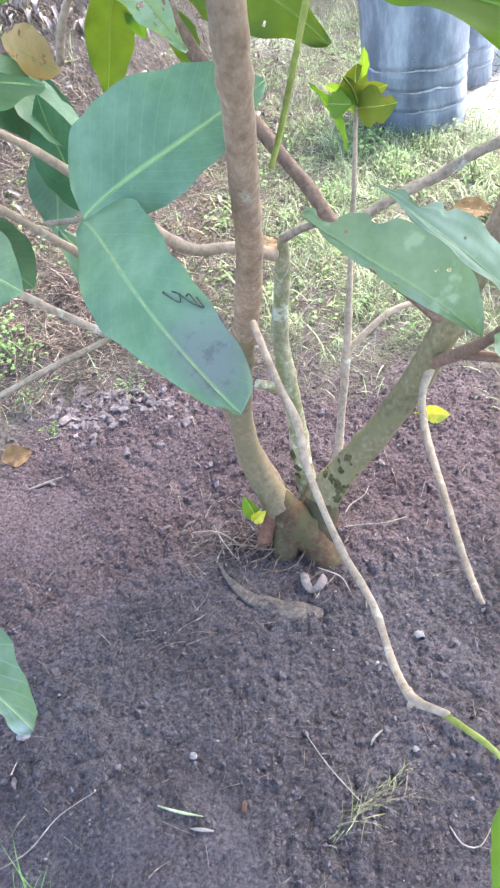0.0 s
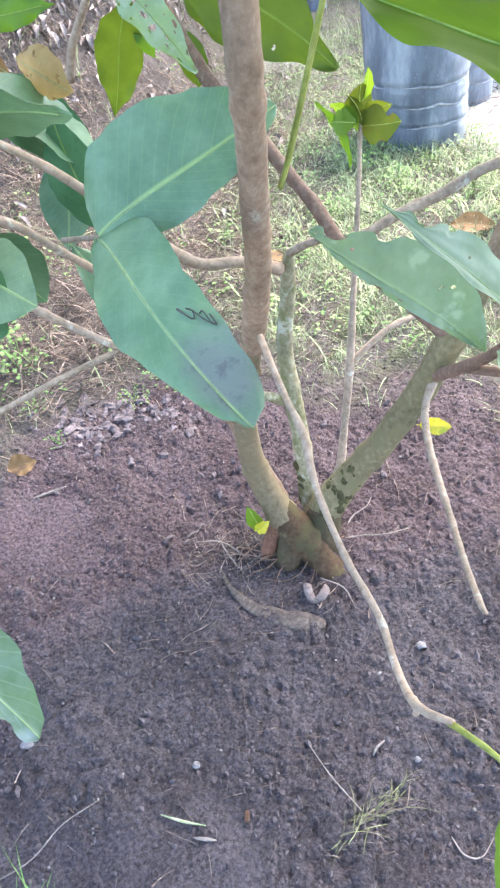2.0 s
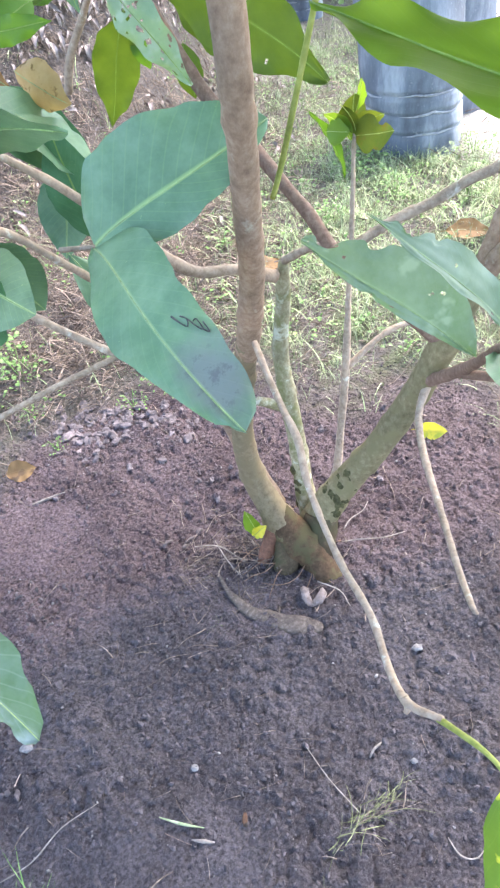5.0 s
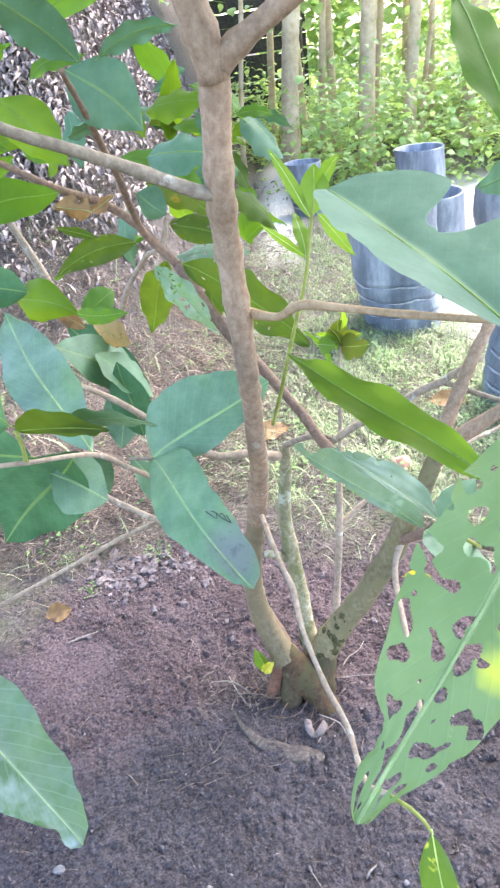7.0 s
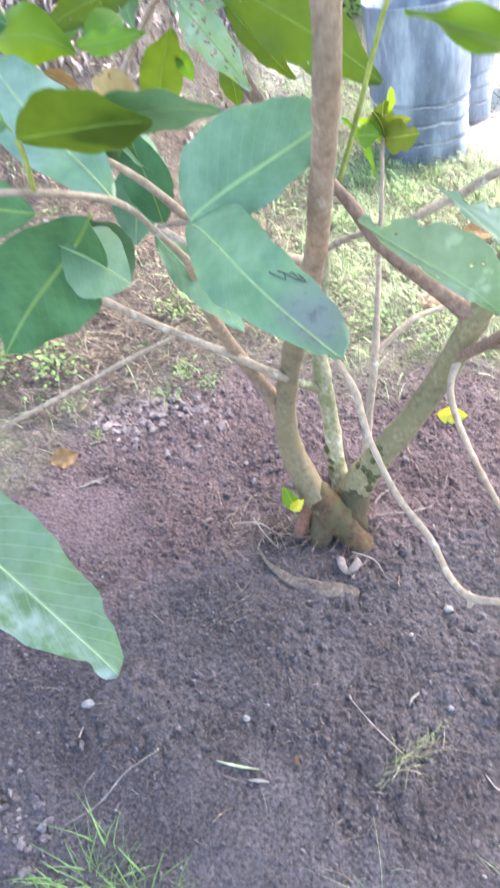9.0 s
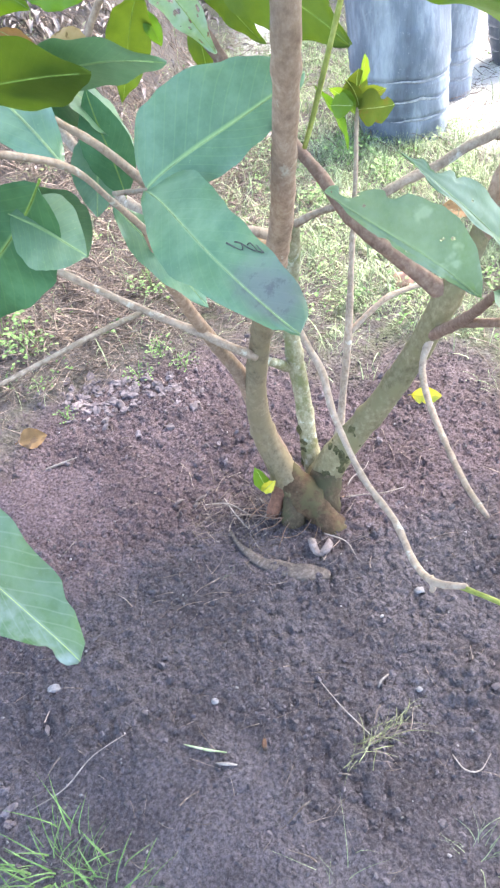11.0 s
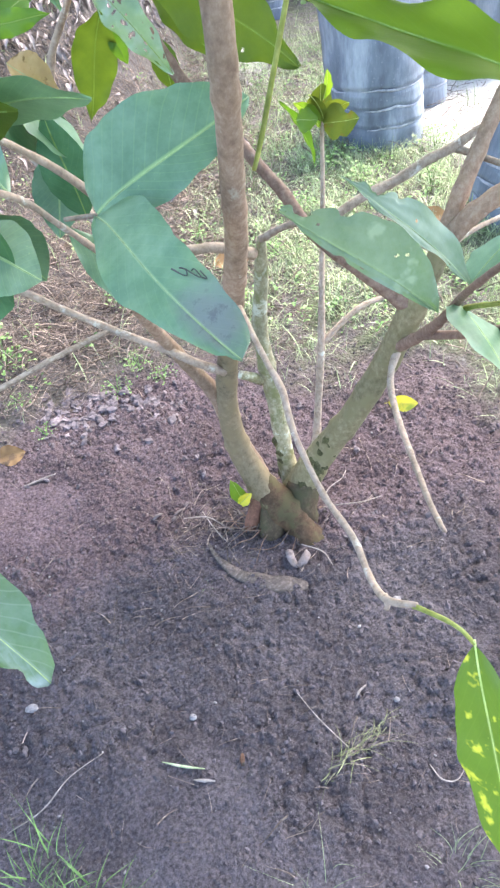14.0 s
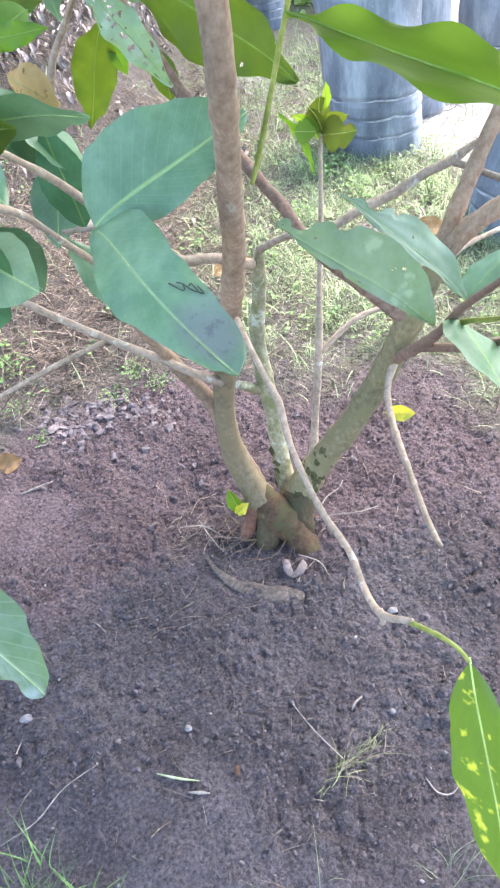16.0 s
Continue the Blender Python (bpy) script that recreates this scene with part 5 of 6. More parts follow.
def strip_shape(seed, width, curl, n=5, point=True):
    """A thin strip of length 1, three-sided, curved."""
    r = np.random.default_rng(seed)
    ph = r.uniform(0, 6)
    vs, fs = [], []
    for i in range(n + 1):
        u = i / n
        c = np.array((u - 0.5, curl * math.sin(u * 3 + ph), curl * 0.6 * math.sin(u * 2.4 + ph * 2)))
        w = width * (1 - u * 0.85 if point else 1)
        vs += [c + (0, w, 0), c + (0, -w, 0), c + (0, 0, w * 0.8)]
    for i in range(n):
        for a in range(3):
            b = (a + 1) % 3
            fs.append((i * 3 + a, i * 3 + b, i * 3 + 3 + b, i * 3 + 3 + a))
    return np.array(vs), fs


def blade_shape(seed, width, lean, n=4, sway=0.0):
    """A grass blade of height 1, bending over."""
    vs, fs = [], []
    for i in range(n + 1):
        u = i / n
        w = width * (1 - u) ** 0.6
        c = (lean * u * u, 0, u * (1 - 0.35 * lean * u))
        y = sway * u * u
        vs += [(c[0], y + w, c[2]), (c[0], y - w, c[2])]
    for i in range(n):
        fs.append((2 * i, 2 * i + 1, 2 * i + 3, 2 * i + 2))
    return np.array(vs, float), fs


def leaflet_shape(width, cup=0.15):
    """A small pointed leaf of length 1, cupped along its middle."""
    rows = ((0, 0.02), (0.25, 0.8), (0.55, 1.0), (0.8, 0.6), (1, 0.02))
    vs, fs = [], []
    for u, w in rows:
        z = cup * math.sin(u * 3.1)
        vs += [(u, -w * width, z + cup * w * 0.5), (u, 0, z), (u, w * width, z + cup * w * 0.5)]
    for i in range(4):
        for a in (0, 1):
            k = i * 3 + a
            fs.append((k, k + 1, k + 4, k + 3))
    return np.array(vs, float), fs


def fade(x, y, x0, x1, y0, y1, soft=0.5):
    """1 inside the rectangle, falling off unevenly towards its edges."""
    w = 0.2 * math.sin(x * 5 + y * 3) + 0.15 * math.sin(y * 7 - x * 4)
    d = min(x - x0, x1 - x, y - y0, y1 - y) + w * soft
    return min(1.0, max(0.0, d / soft))


def sprinkle(n, x0, x1, y0, y1, keep):
    """n places over a rectangle, kept by a chance that keep(x, y) gives."""
    out = []
    while len(out) < n:
        x, y = rng.uniform(x0, x1), rng.uniform(y0, y1)
        if rng.uniform() < keep(x, y):
            out.append((x, y))
    return out


LUMPS = [lump_shape(k * 2.1, 1, 0.8) for k in range(10)]
clods, earths = [], []
for n, small, most, power in ((28000, 0.0013, 0.0048, 5.0), (420, 0.004, 0.006, 2.0)):
    for x, y in sprinkle(n, -0.9, 0.95, 0.12, 1.55, lambda x, y: float(bare(x, y)) * (1 - 0.75 * float(trodden(np.float64(x), np.float64(y))))):
        q = small + most * rng.uniform() ** power
        far = float(smooth(0.68, 0.92, np.float64(y + 0.06 * float(swell(np.float64(x), np.float64(y), 2.1, 3)))))
        (earths if rng.uniform() < far else clods).append((rng.integers(10), x, y, height(x, y), rng.uniform(0, 6), rng.uniform(0, 6), rng.uniform(0, 6), q))
tagged(new("soil_crumbs", scatter_mesh("soil_crumbs", LUMPS, clods, CLOD, False)), "crumbs and small clods of dark grey soil", "soil", kind="stuff")
tagged(new("soil_crumbs", scatter_mesh("soil_crumbs", LUMPS, earths, EARTHCLOD, False)), "crumbs and small clods of purplish brown soil", "soil", kind="stuff")
grey = []
ROUGH = [lump_shape(k * 3.3, 2, 0.9) for k in range(10)]
for k in range(420):
    x, y = rng.normal(-0.34, 0.1), rng.normal(1.27, 0.05)
    s = 0.002 + 0.013 * rng.uniform() ** 3
    grey.append((rng.integers(10), x, y, height(x, y) + s * 0.05, rng.uniform(0, 6), rng.uniform(-0.4, 0.4), rng.uniform(-0.4, 0.4), s))
for x, y in sprinkle(200, -0.9, 0.9, 1.0, 1.6, lambda x, y: float(bare(x, y)) * 0.8):
    s = 0.002 + 0.007 * rng.uniform() ** 3
    grey.append((rng.integers(10), x, y, height(x, y) + s * 0.35, rng.uniform(0, 6), rng.uniform(0, 1), rng.uniform(0, 1), s))
for k in range(130):
    x, y = rng.normal(-0.47, 0.05), rng.normal(0.31, 0.05)
    s = 0.003 + 0.007 * rng.uniform() ** 2
    grey.append((rng.integers(10), x, y, height(x, y) + s * 0.35, rng.uniform(0, 6), rng.uniform(0, 1), rng.uniform(0, 1), s))
tagged(new("dry_clods", scatter_mesh("dry_clods", ROUGH, grey, GREYCLOD, False)), "dry greyish clods at the edge of the dug soil", "soil", kind="stuff")
bits = []
for x, y in sprinkle(560, -0.85, 0.9, 0.15, 1.4, lambda x, y: float(bare(x, y))):
    s = 0.0008 + 0.003 * rng.uniform() ** 3
    bits.append((rng.integers(10), x, y, height(x, y) + s * 0.5, rng.uniform(0, 6), rng.uniform(0, 6), 0, s))
tagged(new("grit", scatter_mesh("grit", LUMPS, bits, PEBBLE)), "small pale grit lying on the soil", "grit", kind="stuff")

def downhill(x, y, yaw):
    """The pitch that lays a thing turned by yaw along the slope of the bank."""
    e = 0.05
    dx = float(bank(np.float64(x + e), np.float64(y)) - bank(np.float64(x - e), np.float64(y))) / (2 * e)
    dy = float(bank(np.float64(x), np.float64(y + e)) - bank(np.float64(x), np.float64(y - e))) / (2 * e)
    return -math.atan(dx * math.cos(yaw) + dy * math.sin(yaw))


STRIPS = [strip_shape(k, (0.012, 0.02, 0.035)[k % 3], (0.03, 0.1, 0.2)[k % 3]) for k in range(9)]
straw = []
for x, y in sprinkle(760, -0.85, 0.9, 0.15, 1.5, lambda x, y: float(bare(x, y)) * (0.25 + 0.75 * math.exp(-((x - 0.08) ** 2 + (y - 0.88) ** 2) / 0.05))):
    s = rng.uniform(0.015, 0.06)
    straw.append((rng.integers(9), x, y, height(x, y) + 0.004, rng.uniform(0, 6), rng.uniform(-0.15, 0.15), rng.uniform(0, 6), s))
for k in range(330):
    x, y = rng.normal(0.0, 0.07), rng.normal(0.87, 0.045)
    straw.append((rng.integers(9), x, y, height(x, y) + rng.uniform(0.003, 0.014), rng.uniform(0, 6), rng.uniform(-0.3, 0.3), rng.uniform(0, 6), rng.uniform(0.015, 0.055)))
for x, y in sprinkle(26000, -2.6, 1.9, 0.9, 4.8, lambda x, y: fade(x, y, -2.6, 1.9, 0.9, 4.8) * (1 - float(bare(x, y))) * (0.22 + 0.78 * float(smooth(0.3, -0.3, x)))):
    s, turn = rng.uniform(0.03, 0.11), rng.uniform(0, 6.28)
    straw.append((rng.integers(9), x, y, height(x, y) + rng.uniform(0.004, 0.035), turn, downhill(x, y, turn) + rng.uniform(-0.4, 0.4), rng.uniform(0, 6), s))
for x, y in sprinkle(15000, -1.5, 0.75, 1.2, 3.3, lambda x, y: (1 - float(bare(x, y))) * (0.12 + 0.88 * float(smooth(0.35, -0.15, x))) * fade(x, y, -1.5, 0.75, 1.2, 3.3, 0.4) * (0.35 + 0.65 * min(1.0, max(0.0, 0.5 + 2 * noise.noise(Vector((x * 6, y * 6, 5))))))):
    turn = rng.uniform(0, 6.28)
    straw.append((rng.integers(9), x, y, height(x, y) + rng.uniform(0.002, 0.03), turn, downhill(x, y, turn) + rng.normal(0, 0.22), rng.uniform(0, 6), rng.uniform(0.03, 0.1)))
tagged(new("dry_straw", scatter_mesh("dry_straw", STRIPS, straw, STRAW)), "pale dry straw and twig litter", "litter", kind="stuff")
CURLED = [leaflet_shape(w, c) for w, c in ((0.09, 0.1), (0.12, 0.25), (0.16, 0.35))]
dead = []
for x, y in sprinkle(34000, -2.6, 0.3, 1.9, 6.6, lambda x, y: (0.02 + 0.98 * float(smooth(-0.45, -0.95, x + 0.15 * (3.2 - y)))) * (0.06 + 0.94 * float(smooth(2.7, 3.3, y))) * fade(x, y, -2.6, 0.3, 1.9, 6.6)):
    s = rng.uniform(0.03, 0.085)
    slide = rng.uniform(0, 6.28) if y < 2.6 else rng.normal(-1.45, 0.5)
    dead.append((rng.integers(3), x, y, height(x, y) + rng.uniform(0.0, 0.05), slide, downhill(x, y, slide) + rng.normal(-0.15, 0.3), rng.normal(0, 0.6), s))
tagged(new("dead_leaves", scatter_mesh("dead_leaves", CURLED, dead, DEADLEAF)), "heap of dead grey-brown leaves", "litter", kind="stuff")

def tussock(x, y):
    """Chance of grass: thick in clumps, thin between them."""
    q = noise.noise(Vector((x * 7, y * 7, 2))) + 0.5 * noise.noise(Vector((x * 17, y * 17, 9)))
    return min(1.0, max(0.08, 0.45 + 1.6 * q))


BLADES = [blade_shape(k, (0.012, 0.021)[k % 2], 0.25 + 0.2 * k) for k in range(6)]
grass = []
for x, y in sprinkle(34000, -1.7, 2.6, 0.9, 4.9, lambda x, y: tussock(x, y) * fade(x, y, -1.7, 2.6, 0.9, 4.9) * (1 - float(bare(x, y))) ** 2 * (0.05 + 0.95 * float(smooth(-0.3, 0.35, x))) * (1 if y < 2.9 else 0.35) * (1 - 0.9 * float(smooth(0.75, 0.95, x) * smooth(2.4, 2.8, y)))):
    s = rng.uniform(0.03, 0.1) * (0.7 if y < 1.6 else 1)
    grass.append((rng.integers(6), x, y, height(x, y) - 0.004, rng.uniform(0, 6), rng.uniform(-0.3, 0.7), 0, s))
for x, y in sprinkle(15000, -6.0, 6.0, -5.0, 6.5, lambda x, y: (1 - float(bare(x, y))) ** 4 * (1 - 0.95 * float(smooth(0.75, 0.95, x) * smooth(2.4, 2.8, y))) * fade(x, y, -6.0, 6.0, -5.0, 6.5, 2.0) * (0.35 + 0.65 * float(noise.noise(Vector((x, y, 3))) > 0))):
    grass.append((rng.integers(6), x, y, height(x, y) - 0.004, rng.uniform(0, 6), rng.uniform(-0.3, 0.7), 0, rng.uniform(0.05, 0.13)))
tagged(new("grass", scatter_mesh("grass", BLADES, grass, GRASS)), "short yellowish green grass", "grass", kind="stuff")
WLEAF = [leaflet_shape(0.3), leaflet_shape(0.42)]
weeds = []
for cx, cy in sprinkle(900, -1.2, 2.2, 1.25, 4.4, lambda x, y: (1 - float(bare(x, y))) ** 2 * (0.2 + 0.8 * float(smooth(-0.3, 0.2, x))) * (1 - 0.9 * float(smooth(0.75, 0.95, x) * smooth(2.4, 2.8, y)))):
    z = height(cx, cy)
    for k in range(rng.integers(5, 14)):
        th = rng.uniform(0, 6.28)
        weeds.append((rng.integers(2), cx + rng.uniform(0, 0.04) * math.cos(th), cy + rng.uniform(0, 0.04) * math.sin(th), z + rng.uniform(0.005, 0.05), th, rng.uniform(-0.7, 0.2), 0, rng.uniform(0.006, 0.016)))
tagged(new("low_weeds", scatter_mesh("low_weeds", WLEAF, weeds, WEED)), "low broad-leaved weeds among the grass", "weeds", kind="stuff")


# ---- single things on the ground ----
def on_ground(x, y, lift=0.0):
    return (x, y, height(x, y) + lift)


def flat_leaf(name, a, b, width, mat, label, lift=0.012, tilt=0.02):
    """A fallen leaf from its base a to its tip b, lying on the soil."""
    root = thing(name, label, "leaf", on_ground(*a))
    pa, pb = np.array(on_ground(*a, lift)) - root.location, np.array(on_ground(*b, lift)) - root.location
    d = pb - pa
    side = (pa + pb) / 2 + np.array((-d[1], d[0], 0)) / np.hypot(d[0], d[1]) * width + (0, 0, tilt)
    me, rib = leaf_mesh("blade", pa, pb, side, mat, 0.05, 0.3, 0.03, 8, 18, seed=a[0] * 10)
    part("blade", me, root)
    part("stalk", tube_mesh("stalk", [tuple(np.array(rib[0][:3]) + (rib[0][0] - rib[2][0], rib[0][1] - rib[2][1], -0.004)) + (0.001,)] + rib[::4], mat, 6, 0.01, 0.05), root)
    return root


flat_leaf("fallen_leaf", (0.372, 1.158), (0.438, 1.138), 0.012, M_LEMON, "small yellow fallen leaf on dark soil")
flat_leaf("fallen_leaf", (-0.57, 1.113), (-0.505, 1.135), 0.02, M_DEAD, "orange-brown fallen leaf on the soil")
flat_leaf("fallen_leaf", (-0.96, 1.49), (-0.95, 1.62), 0.03, HUSK, "brown fallen leaf among the weeds", 0.012, 0.008)
flat_leaf("fallen_leaf", (-0.95, 1.34), (-0.86, 1.315), 0.025, M_DEAD, "brown fallen leaf among the weeds", 0.02, 0.02)
flat_leaf("fallen_leaf", (-0.05, 1.9), (0.1, 1.95), 0.04, M_DEAD, "brown fallen leaf in the grass", 0.02, 0.02)
flat_leaf("fallen_leaf", (0.62, 2.05), (0.75, 2.0), 0.035, M_DEAD, "brown fallen leaf in the grass", 0.03, 0.02)


def strip_thing(name, label, category, pts, mat, sides=6, rough=0.1):
    root = thing(name, label, category, on_ground(pts[0][0], pts[0][1]))
    rel = [tuple(np.array(on_ground(x, y, z)) - root.location) + (r,) for x, y, z, r in pts]
    root_mesh = tube_mesh(name, rel, mat, sides, 0.006, rough)
    ob = new(name, root_mesh)
    ob.location = root.location
    tagged(ob, label, category)
    bpy.data.objects.remove(root)
    return ob


strip_thing("bark_strip", "long curved grey strip of bark half sunk in soil", "bark", [(-0.06, 0.822, 0.01, 0.003), (-0.035, 0.775, 0.012, 0.006), (0.008, 0.733, 0.014, 0.012), (0.06, 0.708, 0.015, 0.02), (0.1, 0.7, 0.015, 0.018), (0.13, 0.698, 0.01, 0.01)], STRIP, 12, 0.35).scale[2] = 0.41
strip_thing("curled_husk", "pale curled dry husk on the soil", "husk", [(0.1, 0.77, 0.004, 0.003), (0.105, 0.762, 0.009, 0.0085), (0.107, 0.75, 0.004, 0.0095), (0.117, 0.741, 0.001, 0.006), (0.13, 0.744, 0.006, 0.009), (0.139, 0.755, 0.01, 0.0095), (0.137, 0.766, 0.008, 0.003)], HUSK, 10, 0.45)
strip_thing("wood_chip", "small pale splinter on dark soil", "splinter", [(0.19, 0.476, 0.004, 0.001), (0.196, 0.486, 0.006, 0.002), (0.21, 0.498, 0.004, 0.0012)], PALESTRAW)
strip_thing("dry_stalk", "thin pale stalk lying on the soil", "stalk", [(-0.36, 0.318, 0.004, 0.0008), (-0.31, 0.345, 0.006, 0.0012), (-0.27, 0.385, 0.005, 0.001), (-0.22, 0.418, 0.004, 0.0006)], PALESTRAW)
strip_thing("loose_grass", "single green grass blade on the soil", "grass", [(-0.125, 0.397, 0.004, 0.0008), (-0.09, 0.388, 0.006, 0.0022), (-0.058, 0.383, 0.004, 0.0008)], GRASS)
strip_thing("wood_chip", "cream-coloured chip on dark soil", "splinter", [(-0.075, 0.368, 0.003, 0.001), (-0.058, 0.366, 0.004, 0.003), (-0.042, 0.365, 0.003, 0.001)], PALESTRAW)
strip_thing("dry_stalk", "hooked pale stalk on the soil", "stalk", [(0.285, 0.37, 0.003, 0.0008), (0.298, 0.348, 0.005, 0.0012), (0.32, 0.345, 0.005, 0.001), (0.342, 0.368, 0.004, 0.0006)], PALESTRAW)
strip_thing("dry_stalk", "short pale straw on the soil", "stalk", [(-0.49, 1.03, 0.004, 0.002), (-0.45, 1.05, 0.006, 0.003), (-0.42, 1.06, 0.004, 0.001)], PALESTRAW)
strip_thing("dry_stalk", "thin stalk reaching out of the grass tuft", "stalk", [(0.09, 0.5, 0.004, 0.0006), (0.125, 0.445, 0.008, 0.0009), (0.165, 0.4, 0.006, 0.001)], PALESTRAW)


for pts in ([(0.183, 0.863, 0.006, 0.0012), (0.215, 0.87, 0.01, 0.0014), (0.262, 0.868, 0.008, 0.0012), (0.305, 0.882, 0.006, 0.0008)], [(0.19, 0.9, 0.006, 0.0012), (0.205, 0.925, 0.009, 0.0013), (0.232, 0.945, 0.008, 0.001), (0.245, 0.972, 0.005, 0.0007)], [(-0.01, 0.846, 0.01, 0.001), (-0.06, 0.88, 0.014, 0.0013), (-0.11, 0.885, 0.01, 0.001)], [(-0.02, 0.82, 0.008, 0.001), (-0.045, 0.85, 0.015, 0.0013), (-0.07, 0.9, 0.012, 0.0009)], [(0.13, 0.78, 0.006, 0.001), (0.17, 0.76, 0.01, 0.0012), (0.185, 0.73, 0.006, 0.0008)]):
    strip_thing("dry_twig", "thin dry twig lying beside the stem base", "twig", pts, PALESTRAW)
for x, y, sx in ((-0.122, 0.911, 0.012), (-0.105, 0.93, 0.007), (-0.168, 0.9, 0.01), (-0.13, 0.89, 0.006)):
    strip_thing("wood_chip", "pale weathered chip of wood on dark soil", "splinter", [(x - sx, y - sx * 0.7, 0.006, 0.002), (x, y, 0.009, 0.004), (x + sx, y + sx * 0.8, 0.007, 0.0015)], HUSK)


def stone(label, x, y, size, mat, seed, name="stone"):
    ob = new(name, lump_mesh(name, (0, 0, 0), size, mat, 0.35, 1.5, 3, seed))
    ob.location = on_ground(x, y, size[2] * 0.45)
    return tagged(ob, label, "stone")


stone("whitish flat pebble on dark soil", 0.291, 0.65, (0.009, 0.006, 0.004), PEBBLE, 1.1)
stone("pale grey pebble on dark soil", -0.08, 0.468, (0.006, 0.005, 0.004), PEBBLE, 2.2)
stone("light pebble beside the grass tuft", 0.255, 0.47, (0.005, 0.004, 0.004), PEBBLE, 3.2)
stone("dark purple-brown clod on the soil", 0.0, 0.395, (0.004, 0.01, 0.005), BARK_RAW, 4.4)
stone("pinkish broken piece of brick in the grass", 0.45, 1.66, (0.035, 0.03, 0.035), BRICKPIECE, 5.5, "brick_piece")
stone("white broken shell fragment on the soil", -0.357, 0.503, (0.011, 0.008, 0.005), PEBBLE, 7.7, "shell_fragment")


THIN = [blade_shape(k, 0.007, 0.2 + 0.2 * k, 7, (-0.5, 0.35, -0.25, 0.6, -0.7, 0.2)[k]) for k in range(6)]


def tuft(name, label, x, y, n, spread, tall, mat, lie=0.0, yaw=0.0):
    """A tuft of grass blades; lie: how flat the blades lie along yaw."""
    r = np.random.default_rng(int(abs(x * 1000 + y * 777)))
    places = []
    for k in range(n):
        th = r.uniform(0, 6.28)
        d = spread * r.uniform() ** 0.7
        px, py = d * math.cos(th), d * math.sin(th)
        if lie:
            px, py = px * math.cos(yaw) * 1.5 - py * math.sin(yaw) * 0.28, px * math.sin(yaw) * 1.5 + py * math.cos(yaw) * 0.28
        turn = yaw + r.normal(0, 0.35) + (math.pi if r.uniform() < 0.3 else 0) if lie else th + r.normal(0, 0.5)
        places.append((r.integers(6), px, py, height(x + px, y + py) - height(x, y) + 0.002 + 0.012 * r.uniform() * lie, turn, lie * 1.25 + r.uniform(0, 0.5), 0, tall * r.uniform(0.5, 1.1)))
    ob = new(name, scatter_mesh(name, THIN if lie or n < 30 else BLADES, places, mat))
    ob.location = on_ground(x, y)
    return tagged(ob, label, "grass")


tuft("grass_tuft", "uprooted tuft of drying grass lying on soil", 0.172, 0.39, 52, 0.045, 0.085, DRYGRASS, 1.0, 0.65)
tuft("grass_tuft", "dry pale stalks lying within the grass tuft", 0.165, 0.38, 14, 0.034, 0.08, STRAW, 1.0, 0.6)
tuft("grass_tuft", "small green grass tuft in the soil", -0.3, 0.235, 80, 0.07, 0.075, WEED)
tuft("grass_tuft", "small green grass tuft in the soil", -0.22, 0.2, 60, 0.06, 0.06, WEED)
tuft("grass_tuft", "sparse thin grass tuft in the soil", 0.29, 0.23, 26, 0.04, 0.08, GRASS)
tuft("grass_tuft", "sparse thin grass tuft in the soil", 0.1, 0.2, 14, 0.05, 0.07, GRASS)
tuft("grass_tuft", "tiny seedling beside the bark strip", -0.056, 0.711, 8, 0.008, 0.02, WEED)
tuft("grass_tuft", "dry grass heap beside the stem base", -0.05, 0.87, 60, 0.08, 0.07, STRAW, 1.0, 0.3)


def weed(x, y, tall, n, label="small green broad-leaved weed"):
    r = np.random.default_rng(int(abs(x * 999 + y * 555)) + 3)
    root = thing("weed", label, "weed", on_ground(x, y))
    for s in range(3):
        th = r.uniform(0, 6.28)
        part("stem", tube_mesh("stem", [(0, 0, -0.005, 0.0015), (0.15 * tall * math.cos(th), 0.15 * tall * math.sin(th), tall * 0.5, 0.0012), (0.35 * tall * math.cos(th), 0.35 * tall * math.sin(th), tall, 0.0008)], WEED, 5, 0.015), root)
    places = []
    for k in range(4 * n):
        th, h = r.uniform(0, 6.28), r.uniform(0.25, 1.0)
        places.append((r.integers(2), r.uniform(0.1, 0.8) * tall * math.cos(th), r.uniform(0.1, 0.8) * tall * math.sin(th), 0.8 * tall * h, th, r.uniform(-0.6, 0.3), 0, tall * r.uniform(0.08, 0.17)))
    part("foliage", scatter_mesh("foliage", WLEAF, places, WEED), root)
    return root


for x, y, tall, n in ((-0.62, 1.46, 0.1, 22), (-0.55, 1.31, 0.05, 10), (-0.3, 1.33, 0.05, 12), (-0.72, 1.55, 0.12, 30), (-0.9, 1.5, 0.15, 40), (-0.88, 1.2, 0.1, 26), (-0.47, 1.2, 0.04, 9), (-0.25, 1.42, 0.06, 16), (-0.18, 1.36, 0.05, 14), (0.25, 2.2, 0.09, 24), (0.5, 2.35, 0.1, 26), (0.75, 2.3, 0.09, 24), (0.4, 2.55, 0.12, 28), (0.85, 2.65, 0.1, 24), (-0.3, 1.75, 0.09, 18), (0.15, 1.9, 0.07, 18), (-0.1, 2.1, 0.08, 18)):
    weed(x, y, tall, n)


